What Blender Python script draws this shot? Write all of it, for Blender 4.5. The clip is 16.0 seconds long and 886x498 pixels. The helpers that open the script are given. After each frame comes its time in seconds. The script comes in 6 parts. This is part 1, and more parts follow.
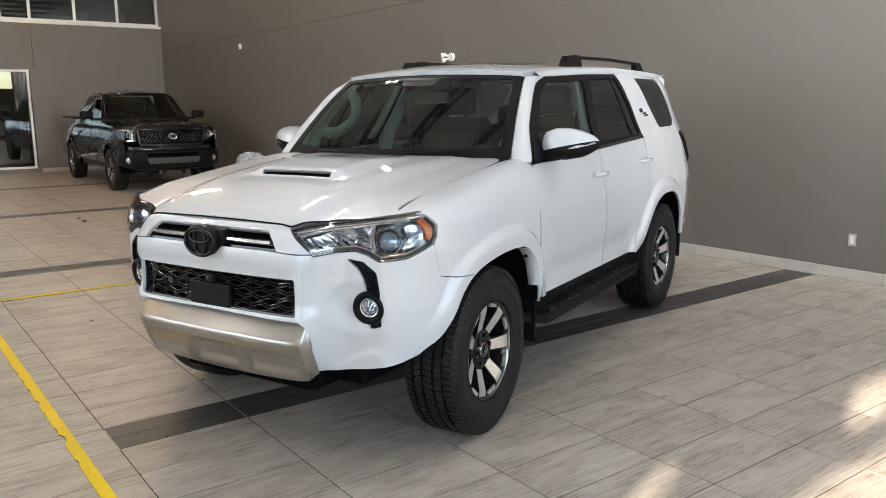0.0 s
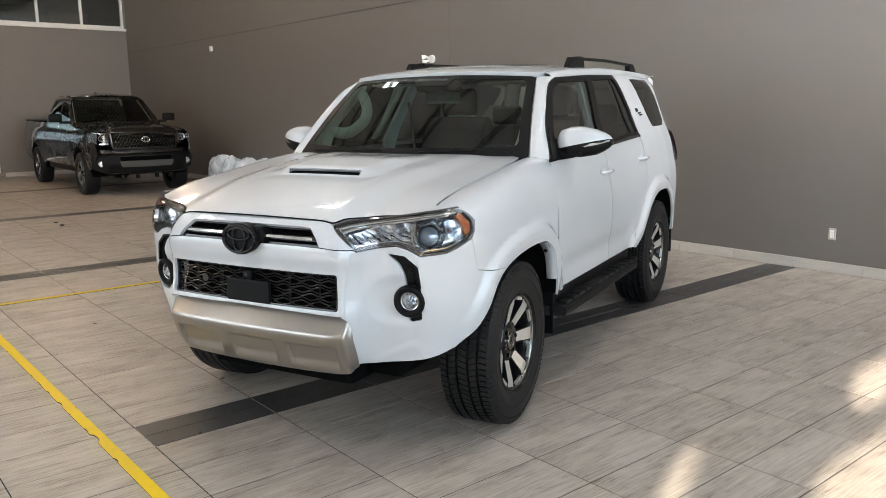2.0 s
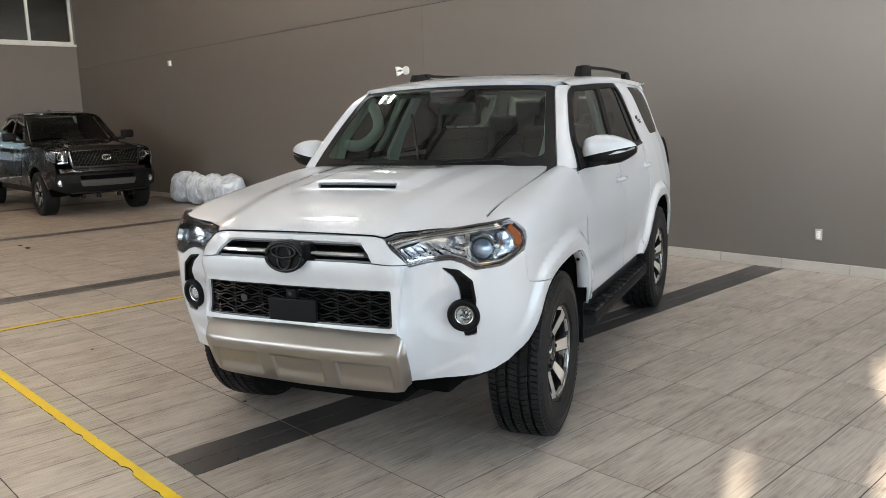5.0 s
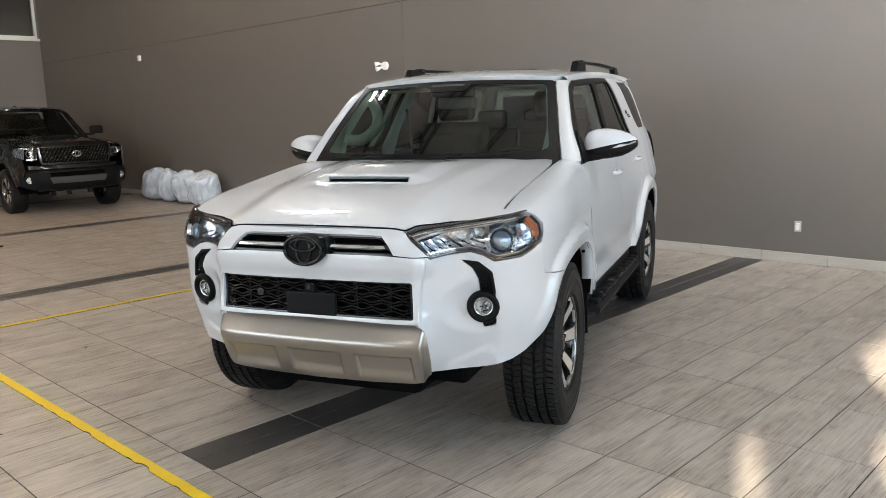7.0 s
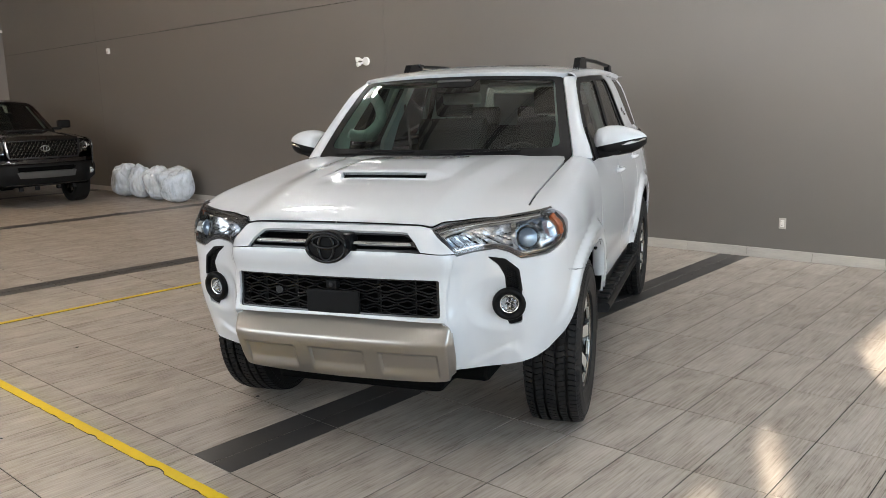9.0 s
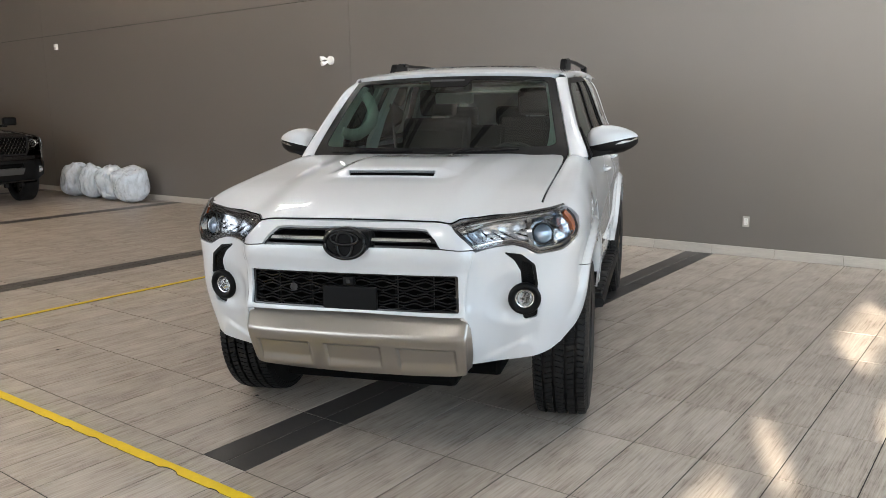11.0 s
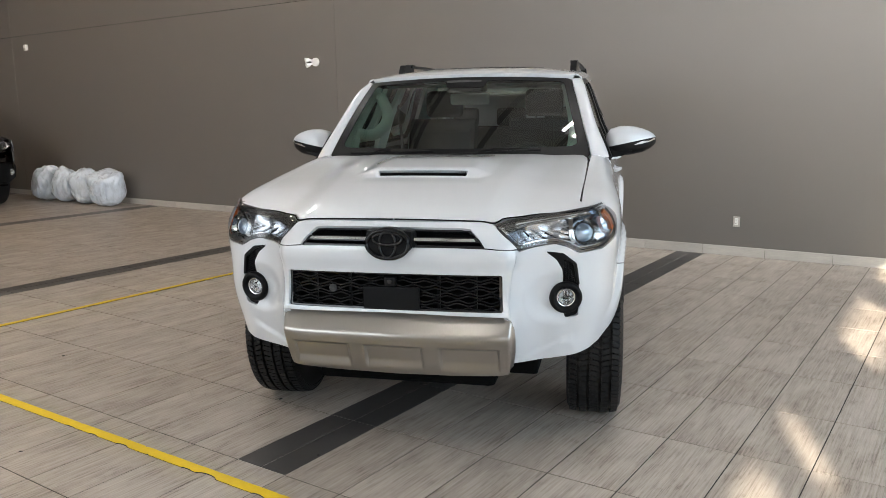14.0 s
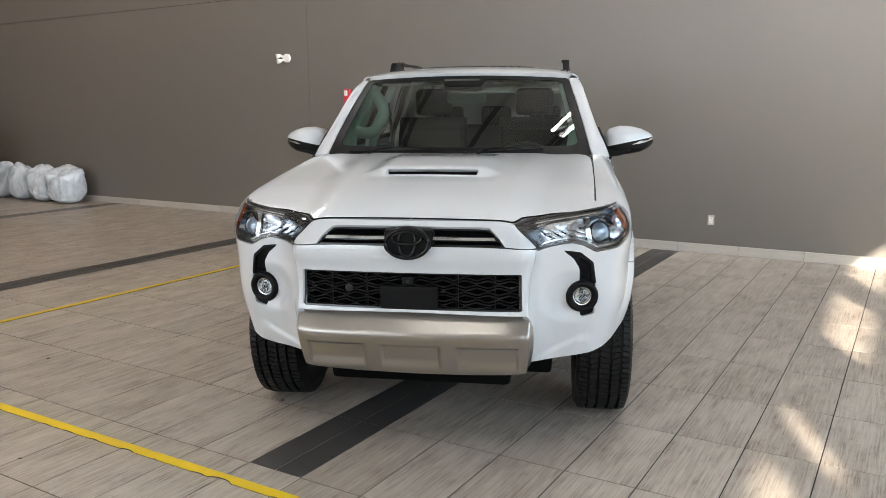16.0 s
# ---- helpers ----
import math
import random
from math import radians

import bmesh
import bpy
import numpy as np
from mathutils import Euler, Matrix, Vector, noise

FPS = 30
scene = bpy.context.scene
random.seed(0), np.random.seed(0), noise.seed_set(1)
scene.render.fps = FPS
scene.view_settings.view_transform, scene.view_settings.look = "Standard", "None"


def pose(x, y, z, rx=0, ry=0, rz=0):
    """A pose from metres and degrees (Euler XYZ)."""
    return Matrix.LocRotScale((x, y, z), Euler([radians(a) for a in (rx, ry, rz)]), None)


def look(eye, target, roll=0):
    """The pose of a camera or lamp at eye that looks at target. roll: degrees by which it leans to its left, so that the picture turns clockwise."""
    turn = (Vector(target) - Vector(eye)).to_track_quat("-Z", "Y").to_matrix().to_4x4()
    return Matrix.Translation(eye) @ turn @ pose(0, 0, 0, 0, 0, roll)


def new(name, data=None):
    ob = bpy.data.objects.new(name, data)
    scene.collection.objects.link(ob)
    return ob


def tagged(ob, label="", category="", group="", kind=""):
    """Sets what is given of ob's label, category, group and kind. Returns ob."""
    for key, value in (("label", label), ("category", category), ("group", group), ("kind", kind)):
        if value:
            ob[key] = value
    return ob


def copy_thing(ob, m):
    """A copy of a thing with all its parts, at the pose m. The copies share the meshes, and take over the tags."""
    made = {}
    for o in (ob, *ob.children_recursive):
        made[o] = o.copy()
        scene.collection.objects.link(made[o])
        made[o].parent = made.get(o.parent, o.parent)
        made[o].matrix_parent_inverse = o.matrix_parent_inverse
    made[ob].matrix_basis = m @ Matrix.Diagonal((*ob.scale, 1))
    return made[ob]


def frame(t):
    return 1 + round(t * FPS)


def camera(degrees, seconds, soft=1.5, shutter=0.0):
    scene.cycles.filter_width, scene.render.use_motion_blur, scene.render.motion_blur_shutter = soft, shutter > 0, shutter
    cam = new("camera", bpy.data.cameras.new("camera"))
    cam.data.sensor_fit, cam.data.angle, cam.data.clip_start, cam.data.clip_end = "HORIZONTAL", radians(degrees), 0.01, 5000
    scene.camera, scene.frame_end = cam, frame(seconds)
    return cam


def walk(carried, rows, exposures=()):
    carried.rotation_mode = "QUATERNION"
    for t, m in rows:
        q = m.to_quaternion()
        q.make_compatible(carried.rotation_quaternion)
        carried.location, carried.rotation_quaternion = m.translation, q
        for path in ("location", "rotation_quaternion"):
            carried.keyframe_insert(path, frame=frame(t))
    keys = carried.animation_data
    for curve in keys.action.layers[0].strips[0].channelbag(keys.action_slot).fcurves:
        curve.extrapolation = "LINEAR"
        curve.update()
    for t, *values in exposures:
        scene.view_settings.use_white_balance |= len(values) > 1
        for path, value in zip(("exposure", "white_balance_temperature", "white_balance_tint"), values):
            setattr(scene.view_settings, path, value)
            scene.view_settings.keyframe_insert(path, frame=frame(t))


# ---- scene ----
cam = camera(58.8, 16.0, soft=0.65)
PATH = [
    (0, (0.244, 0.153, 1.566), (-1.336, 1.326, 1.209), -0.5),
    (0.5, (0.195, 0.065, 1.557), (-1.366, 1.264, 1.201), -0.4),
    (1, (0.155, -0.038, 1.554), (-1.39, 1.182, 1.199), -0.5),
    (1.5, (0.147, -0.133, 1.555), (-1.384, 1.104, 1.2), -0.5),
    (2, (0.125, -0.176, 1.554), (-1.393, 1.078, 1.202), -0.7),
    (2.5, (0.055, -0.229, 1.552), (-1.449, 1.042, 1.202), -1.1),
    (3, (-0.039, -0.294, 1.552), (-1.529, 0.995, 1.207), -1.4),
    (3.5, (-0.116, -0.34, 1.557), (-1.593, 0.965, 1.219), -1.6),
    (4, (-0.144, -0.36, 1.561), (-1.61, 0.959, 1.228), -1.7),
    (6.5, (-0.32, -0.646, 1.562), (-1.703, 0.759, 1.228), -1.8),
    (7, (-0.344, -0.661, 1.559), (-1.714, 0.755, 1.219), -1.8),
    (7.5, (-0.386, -0.681, 1.554), (-1.743, 0.746, 1.208), -1.7),
    (8, (-0.443, -0.713, 1.553), (-1.785, 0.728, 1.202), -1.7),
    (8.5, (-0.502, -0.759, 1.551), (-1.826, 0.698, 1.199), -1.6),
    (9, (-0.564, -0.811, 1.559), (-1.865, 0.667, 1.209), -1.4),
    (11.5, (-0.8, -1.092, 1.553), (-1.971, 0.491, 1.203), -0.8),
    (12, (-0.823, -1.122, 1.548), (-1.983, 0.47, 1.201), -0.7),
    (12.5, (-0.874, -1.144, 1.539), (-2.028, 0.453, 1.194), -0.9),
    (13, (-0.932, -1.175, 1.538), (-2.077, 0.428, 1.194), -1.0),
    (13.5, (-0.991, -1.214, 1.54), (-2.123, 0.398, 1.196), -1.0),
    (14, (-1.048, -1.244, 1.546), (-2.164, 0.38, 1.201), -0.9),
    (14.5, (-1.077, -1.26, 1.551), (-2.172, 0.378, 1.205), -0.6),
    (15, (-1.099, -1.289, 1.556), (-2.173, 0.362, 1.207), -0.4),
    (15.5, (-1.19, -1.337, 1.552), (-2.235, 0.331, 1.203), -0.3),
    (16, (-1.287, -1.383, 1.554), (-2.303, 0.303, 1.202), -0.4),
]
walk(cam, [(t, look(eye, target, roll)) for t, eye, target, roll in PATH])

# ---------------------------------------------------------------- light
world = bpy.data.worlds.new("sky")
scene.world = world
world.use_nodes = True
_n = world.node_tree.nodes
_sky = _n.new("ShaderNodeTexSky")
_sky.sky_type, _sky.sun_disc = "NISHITA", False
_sky.sun_elevation, _sky.sun_rotation = radians(17), radians(157)
_n["Background"].inputs["Strength"].default_value = 0.12
world.node_tree.links.new(_sky.outputs["Color"], _n["Background"].inputs["Color"])
scene.view_settings.exposure = 2.39


def lamp(name, kind, m, energy, color, **more):
    data = bpy.data.lights.new(name, kind)
    data.energy, data.color = energy, color
    if kind == "AREA":
        data.shape, data.size, data.size_y = "RECTANGLE", more["size"], more["size_y"]
        data.spread = radians(more.get("spread", 180))
    else:
        data.angle = radians(0.53)
    ob = new(name, data)
    ob.matrix_world = m
    return ob


# low winter sun, travelling towards (-0.39, 0.92) and down by 17 degrees
SUN_WAY = Vector((-0.39, 0.92, -0.3057)).normalized()
lamp("sun", "SUN", look((0, 0, 9), Vector((0, 0, 9)) + SUN_WAY), 5.0, (1.0, 0.88, 0.70))
# daylight of the shop front and of the glazed side
lamp("shopfront_daylight", "AREA", look((-6, -10.9, 2.4), (-6, 0, 2.1)), 178, (0.85, 0.935, 1.0), size=15, size_y=3.8)
lamp("side_daylight", "AREA", look((3.2, 1.55, 1.95), (-3, 1.55, 1.6)), 67, (0.70, 0.87, 1.0), size=9.1, size_y=2.0)
# added fill, aimed to brighten the upper right of the long wall
lamp("wall_wash_fill", "AREA", look((3.2, 5.0, 4.65), (-0.4, 7.19, 4.9)), 132, (0.98, 0.97, 0.95), size=2.1, size_y=2.1, spread=100)


# ---------------------------------------------------------------- materials
def material(name, base, rough=0.5, metal=0.0, vary=0.08, size=3.0, fine=60.0, bump=0.0, coat=0.0, stretch=(1, 1, 1), pieces=0.0, spec=0.5, rough_vary=0.08, weight=0.45, reach=0.28):
    """A surface with grain at two scales; pieces: how much single pieces differ."""
    m = bpy.data.materials.new(name)
    m.use_nodes = True
    t = m.node_tree
    p = t.nodes["Principled BSDF"]
    geo = t.nodes.new("ShaderNodeTexCoord")
    info = t.nodes.new("ShaderNodeObjectInfo")
    isle = t.nodes.new("ShaderNodeNewGeometry")
    both = t.nodes.new("ShaderNodeMath")
    both.operation = "ADD"
    t.links.new(info.outputs["Random"], both.inputs[0])
    t.links.new(isle.outputs["Random Per Island"], both.inputs[1])
    shift = t.nodes.new("ShaderNodeVectorMath")
    shift.operation = "MULTIPLY_ADD"
    shift.inputs[1].default_value = stretch
    far = t.nodes.new("ShaderNodeVectorMath")
    far.operation = "SCALE"
    far.inputs[0].default_value = (31.0, 17.0, 23.0)
    t.links.new(both.outputs[0], far.inputs["Scale"])
    t.links.new(isle.outputs["Position"], shift.inputs[0])
    if pieces:
        t.links.new(far.outputs[0], shift.inputs[2])
    else:
        shift.inputs[2].default_value = (0, 0, 0)
    a = t.nodes.new("ShaderNodeTexNoise")
    a.inputs["Scale"].default_value, a.inputs["Detail"].default_value = size, 6
    a.inputs["Roughness"].default_value = 0.6
    b = t.nodes.new("ShaderNodeTexNoise")
    b.inputs["Scale"].default_value, b.inputs["Detail"].default_value = fine, 5
    b.inputs["Roughness"].default_value = 0.65
    for n in (a, b):
        t.links.new(shift.outputs[0], n.inputs["Vector"])
    mix = t.nodes.new("ShaderNodeMath")
    mix.operation = "MULTIPLY_ADD"
    mix.inputs[1].default_value = weight
    t.links.new(b.outputs["Fac"], mix.inputs[0])
    half = t.nodes.new("ShaderNodeMath")
    half.operation = "MULTIPLY"
    half.inputs[1].default_value = 1 - weight
    t.links.new(a.outputs["Fac"], half.inputs[0])
    t.links.new(half.outputs[0], mix.inputs[2])
    value = mix.outputs[0]
    if pieces:
        one = t.nodes.new("ShaderNodeMath")
        one.operation = "FRACT"
        t.links.new(both.outputs[0], one.inputs[0])
        two = t.nodes.new("ShaderNodeMath")
        two.operation = "MULTIPLY_ADD"
        two.inputs[1].default_value = pieces
        t.links.new(one.outputs[0], two.inputs[0])
        t.links.new(value, two.inputs[2])
        value = two.outputs[0]
    ramp = t.nodes.new("ShaderNodeMapRange")
    mid = 0.5 + pieces / 2
    ramp.inputs["From Min"].default_value, ramp.inputs["From Max"].default_value = mid - reach, mid + reach
    ramp.inputs["To Min"].default_value, ramp.inputs["To Max"].default_value = 1 - vary * 2, 1 + vary * 2
    t.links.new(value, ramp.inputs["Value"])
    col = t.nodes.new("ShaderNodeVectorMath")
    col.operation = "SCALE"
    col.inputs[0].default_value = base
    t.links.new(ramp.outputs[0], col.inputs["Scale"])
    t.links.new(col.outputs[0], p.inputs["Base Color"])
    rr = t.nodes.new("ShaderNodeMapRange")
    rr.inputs["To Min"].default_value, rr.inputs["To Max"].default_value = max(rough - rough_vary, 0.01), min(rough + rough_vary, 1)
    t.links.new(a.outputs["Fac"], rr.inputs["Value"])
    t.links.new(rr.outputs[0], p.inputs["Roughness"])
    p.inputs["Metallic"].default_value = metal
    p.inputs["Specular IOR Level"].default_value = spec
    p.inputs["Coat Weight"].default_value = coat
    p.inputs["Coat Roughness"].default_value = 0.03
    if bump:
        bp = t.nodes.new("ShaderNodeBump")
        bp.inputs["Strength"].default_value, bp.inputs["Distance"].default_value = bump, 0.004
        t.links.new(value, bp.inputs["Height"])
        t.links.new(bp.outputs[0], p.inputs["Normal"])
    return m


def glass(name, tint, rough=0.0, ior=1.5):
    m = bpy.data.materials.new(name)
    m.use_nodes = True
    t = m.node_tree
    t.nodes.clear()
    out = t.nodes.new("ShaderNodeOutputMaterial")
    clear = t.nodes.new("ShaderNodeBsdfTransparent")
    clear.inputs[0].default_value = (*tint, 1)
    gloss = t.nodes.new("ShaderNodeBsdfGlossy")
    gloss.inputs["Roughness"].default_value = rough
    fres = t.nodes.new("ShaderNodeFresnel")
    fres.inputs[0].default_value = ior
    mix = t.nodes.new("ShaderNodeMixShader")
    t.links.new(fres.outputs[0], mix.inputs[0])
    t.links.new(clear.outputs[0], mix.inputs[1])
    t.links.new(gloss.outputs[0], mix.inputs[2])
    t.links.new(mix.outputs[0], out.inputs[0])
    return m


def glow(name, color, strength):
    m = bpy.data.materials.new(name)
    m.use_nodes = True
    p = m.node_tree.nodes["Principled BSDF"]
    p.inputs["Base Color"].default_value = (*color, 1)
    p.inputs["Emission Color"].default_value = (*color, 1)
    p.inputs["Emission Strength"].default_value = strength
    return m


def wood_tile(name):
    """Printed wood-grain porcelain: long streaks, short dark scratches, brown stains, each tile its own cut."""
    m = bpy.data.materials.new(name)
    m.use_nodes = True
    t = m.node_tree
    p = t.nodes["Principled BSDF"]

    def math_node(op, a, b, c=None):
        n = t.nodes.new("ShaderNodeMath")
        n.operation = op
        for k, v in enumerate((a, b, c)):
            if v is None:
                continue
            if isinstance(v, (int, float)):
                n.inputs[k].default_value = v
            else:
                t.links.new(v, n.inputs[k])
        return n.outputs[0]

    def grain(scale, stretch, detail, rough):
        q = t.nodes.new("ShaderNodeVectorMath")
        q.operation = "MULTIPLY"
        q.inputs[1].default_value = stretch
        t.links.new(place.outputs[0], q.inputs[0])
        n = t.nodes.new("ShaderNodeTexNoise")
        n.inputs["Scale"].default_value, n.inputs["Detail"].default_value, n.inputs["Roughness"].default_value = scale, detail, rough
        t.links.new(q.outputs[0], n.inputs["Vector"])
        return n.outputs["Fac"]

    def span(v, a, b, lo=0.0, hi=1.0):
        n = t.nodes.new("ShaderNodeMapRange")
        for k, x in zip(("From Min", "From Max", "To Min", "To Max"), (a, b, lo, hi)):
            n.inputs[k].default_value = x
        t.links.new(v, n.inputs["Value"])
        return n.outputs[0]

    geo = t.nodes.new("ShaderNodeNewGeometry")
    info = t.nodes.new("ShaderNodeObjectInfo")
    one = math_node("FRACT", math_node("ADD", info.outputs["Random"], geo.outputs["Random Per Island"]), 0.0)
    far = t.nodes.new("ShaderNodeVectorMath")
    far.operation = "SCALE"
    far.inputs[0].default_value = (31.0, 57.0, 0.0)
    t.links.new(one, far.inputs["Scale"])
    place = t.nodes.new("ShaderNodeVectorMath")
    place.operation = "ADD"
    t.links.new(geo.outputs["Position"], place.inputs[0])
    t.links.new(far.outputs[0], place.inputs[1])
    streak = grain(1.0, (38.0, 1.5, 1.0), 5, 0.62)
    hair = grain(1.0, (115.0, 3.6, 1.0), 4, 0.66)
    stain = grain(1.0, (6.5, 2.8, 1.0), 6, 0.66)
    speck = grain(1.0, (60.0, 14.0, 1.0), 4, 0.62)
    tone = math_node("ADD", span(streak, 0.36, 0.64, -0.10, 0.10), span(hair, 0.37, 0.63, -0.17, 0.17))
    tone = math_node("ADD", tone, span(stain, 0.38, 0.62, -0.10, 0.10))
    tone = math_node("ADD", tone, span(one, 0.0, 1.0, -0.07, 0.07))
    # short dark scratches and specks lie where the stain runs dark
    dark = math_node("MULTIPLY", span(speck, 0.54, 0.64), span(stain, 0.56, 0.44))
    scratch = math_node("MULTIPLY", span(hair, 0.46, 0.38), span(stain, 0.60, 0.44))
    tone = math_node("SUBTRACT", tone, math_node("MULTIPLY", dark, 0.22))
    tone = math_node("SUBTRACT", tone, math_node("MULTIPLY", scratch, 0.20))
    mix = t.nodes.new("ShaderNodeMix")
    mix.data_type = "RGBA"
    mix.inputs[6].default_value = (0.154, 0.120, 0.093, 1)
    mix.inputs[7].default_value = (0.490, 0.442, 0.394, 1)
    t.links.new(span(tone, -0.58, 0.46), mix.inputs[0])
    t.links.new(mix.outputs[2], p.inputs["Base Color"])
    t.links.new(span(stain, 0.3, 0.7, 0.46, 0.34), p.inputs["Roughness"])
    bump = t.nodes.new("ShaderNodeBump")
    bump.inputs["Strength"].default_value, bump.inputs["Distance"].default_value = 0.2, 0.002
    t.links.new(tone, bump.inputs["Height"])
    t.links.new(bump.outputs[0], p.inputs["Normal"])
    return m


WALL = material("grey_wall_paint", (0.128, 0.118, 0.108), 0.50, vary=0.03, size=1.2, fine=180, bump=0.05)
WALL_LEFT = material("office_wall_paint", (0.165, 0.152, 0.140), 0.6, vary=0.03, size=1.2, fine=180, bump=0.05)
TILE = wood_tile("wood_grain_tile")
DARK_TILE = material("charcoal_tile", (0.050, 0.047, 0.046), 0.42, vary=0.09, size=3, fine=30, bump=0.1, pieces=0.1)
SKIRT_TILE = material("pale_skirting_tile", (0.40, 0.38, 0.35), 0.4, vary=0.10, size=3, fine=20, bump=0.06, stretch=(1, 1, 6), pieces=0.12)
GROUT = material("dark_grout", (0.022, 0.019, 0.017), 0.9, vary=0.1, size=4, fine=200)
YELLOW = material("yellow_floor_tape", (0.72, 0.50, 0.002), 0.6, vary=0.07, size=4, fine=40, bump=0.1)
# dark colour for the shadow along torn tape edges
TEAR_SHADE = material("tape_tear_shade", (0.05, 0.042, 0.032), 0.8, vary=0.1, size=8)
CEILING = material("ceiling_deck_paint", (0.70, 0.69, 0.66), 0.6, vary=0.05, size=1, fine=30)
JOIST = material("dark_joist_paint", (0.07, 0.068, 0.065), 0.6, vary=0.06)
WHITE_FRAME = material("white_window_frame", (0.72, 0.71, 0.69), 0.4, vary=0.03)
OUTDOOR = material("outdoor_render", (0.42, 0.41, 0.40), 0.8, vary=0.06, size=0.5)
ASPHALT = material("asphalt", (0.055, 0.054, 0.052), 0.85, vary=0.1, size=1, fine=90, bump=0.2)
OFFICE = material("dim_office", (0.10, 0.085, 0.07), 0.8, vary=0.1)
WHITE_PLASTIC = material("white_plastic", (0.72, 0.72, 0.70), 0.35, vary=0.02)
RED_PLASTIC = material("red_plastic", (0.45, 0.03, 0.04), 0.35, vary=0.03)
BAG = material("white_bin_liner", (0.56, 0.62, 0.70), 0.28, vary=0.08, size=7, fine=24, bump=0.6, stretch=(1.6, 1.6, .7), reach=.2)
PAINT = material("white_car_paint", (0.545, 0.565, 0.595), 0.40, vary=0.008, size=1.5, fine=400, coat=1.0, rough_vary=0.02)
SILVER = material("silver_bumper_paint", (0.325, 0.304, 0.280), 0.28, metal=0.85, vary=0.02, size=2, fine=500, coat=0.5)
BLACK_TRIM = material("black_textured_plastic", (0.005, 0.005, 0.0055), 0.45, vary=0.08, size=4, fine=300, bump=0.05, spec=0.12)
BLACK_GLOSS = material("gloss_black_plastic", (0.008, 0.008, 0.009), 0.16, vary=0.03, rough_vary=0.03)
GRILLE_BLACK = material("grille_black_plastic", (0.005, 0.005, 0.0055), 0.20, vary=0.03, spec=0.25, rough_vary=0.03)
LOGO_BLACK = material("satin_black_emblem", (0.004, 0.004, 0.0045), 0.40, vary=0.03, spec=0.10)
CHROME = material("chrome", (0.78, 0.79, 0.80), 0.10, metal=1.0, vary=0.02, rough_vary=0.03)
SMOKE_CHROME = material("smoked_chrome", (0.22, 0.21, 0.20), 0.14, metal=1.0, vary=0.04, rough_vary=0.03)
MACHINED = material("machined_alloy", (0.74, 0.73, 0.71), 0.36, metal=0.85, vary=0.03, size=3, fine=200)
RUBBER = material("tyre_rubber", (0.011, 0.011, 0.0115), 0.46, vary=0.10, size=5, fine=120, bump=0.08, spec=0.16)
LINER = material("wheelhouse_liner", (0.003, 0.003, 0.003), 0.9, vary=0.1, spec=0.05)
AMBER = material("amber_lens", (0.46, 0.095, 0.02), 0.16, vary=0.04)
REDLENS = material("red_lens", (0.022, 0.004, 0.004), 0.15, vary=0.04)
SEAT = material("charcoal_seat_cloth", (0.020, 0.0195, 0.019), 0.8, vary=0.08, size=6, fine=200, bump=0.1)
DASH = material("dark_dash_plastic", (0.045, 0.045, 0.045), 0.6, vary=0.06)
TRIM_GREY = material("pale_grey_cabin_trim", (0.74, 0.82, 0.82), 0.6, vary=0.04)
HEADLINER = material("grey_headliner", (0.20, 0.20, 0.195), 0.9, vary=0.05)
WINDSCREEN = glass("windscreen_glass", (0.46, 0.61, 0.54), 0.0, 1.75)
DARK_GLASS = glass("privacy_glass", (0.055, 0.062, 0.06), 0.0, 1.45)
DOOR_GLASS = glass("door_glass", (0.45, 0.53, 0.49), 0.0, 1.6)
LENS = glass("clear_lens", (0.93, 0.94, 0.95), 0.0, 1.5)
PANE = glass("window_pane", (0.62, 0.64, 0.63), 0.0, 1.9)
TUBE = glow("lamp_tube", (1.0, 0.97, 0.94), 36.0)
TUBE_WARM = glow("warm_lamp_tube", (1.0, 0.74, 0.48), 29.5)


# ---------------------------------------------------------------- mesh helpers
def link(name, bm, mat, parent=None, label="", smooth=False):
    """One bmesh as one mesh object."""
    me = bpy.data.meshes.new(name)
    bmesh.ops.recalc_face_normals(bm, faces=bm.faces[:])
    bm.to_mesh(me)
    bm.free()
    if smooth:
        for f in me.polygons:
            f.use_smooth = True
    me.materials.append(mat)
    ob = new(name, me)
    if parent:
        ob.parent = parent
    if label:
        tagged(ob, label)
    return ob


part = link


def empty(name, m, label, category, group="", kind=""):
    ob = new(name)
    ob.matrix_world = m
    ob.empty_display_size = 0.1
    return tagged(ob, label, category, group, kind)


def box(bm, x0, x1, y0, y1, z0, z1, bevel=0.0, segments=2):
    g = bmesh.ops.create_cube(bm, size=1.0)["verts"]
    bmesh.ops.transform(bm, verts=g, matrix=Matrix.Translation(((x0 + x1) / 2, (y0 + y1) / 2, (z0 + z1) / 2)) @ Matrix.Diagonal((abs(x1 - x0), abs(y1 - y0), abs(z1 - z0), 1)))
    if bevel:
        bmesh.ops.bevel(bm, geom=list({e for v in g for e in v.link_edges}), offset=bevel, segments=segments, affect="EDGES", profile=0.6)
    return g


def boxed(x0, x1, y0, y1, z0, z1, bevel=0.0, segments=2):
    bm = bmesh.new()
    box(bm, x0, x1, y0, y1, z0, z1, bevel, segments)
    return bm


def rod(bm, a, b, r, sides=12, r2=None):
    a, b = Vector(a), Vector(b)
    m = Matrix.Translation((a + b) / 2) @ (b - a).to_track_quat("Z", "Y").to_matrix().to_4x4()
    bmesh.ops.create_cone(bm, cap_ends=True, segments=sides, radius1=r, radius2=r if r2 is None else r2, depth=(b - a).length, matrix=m)


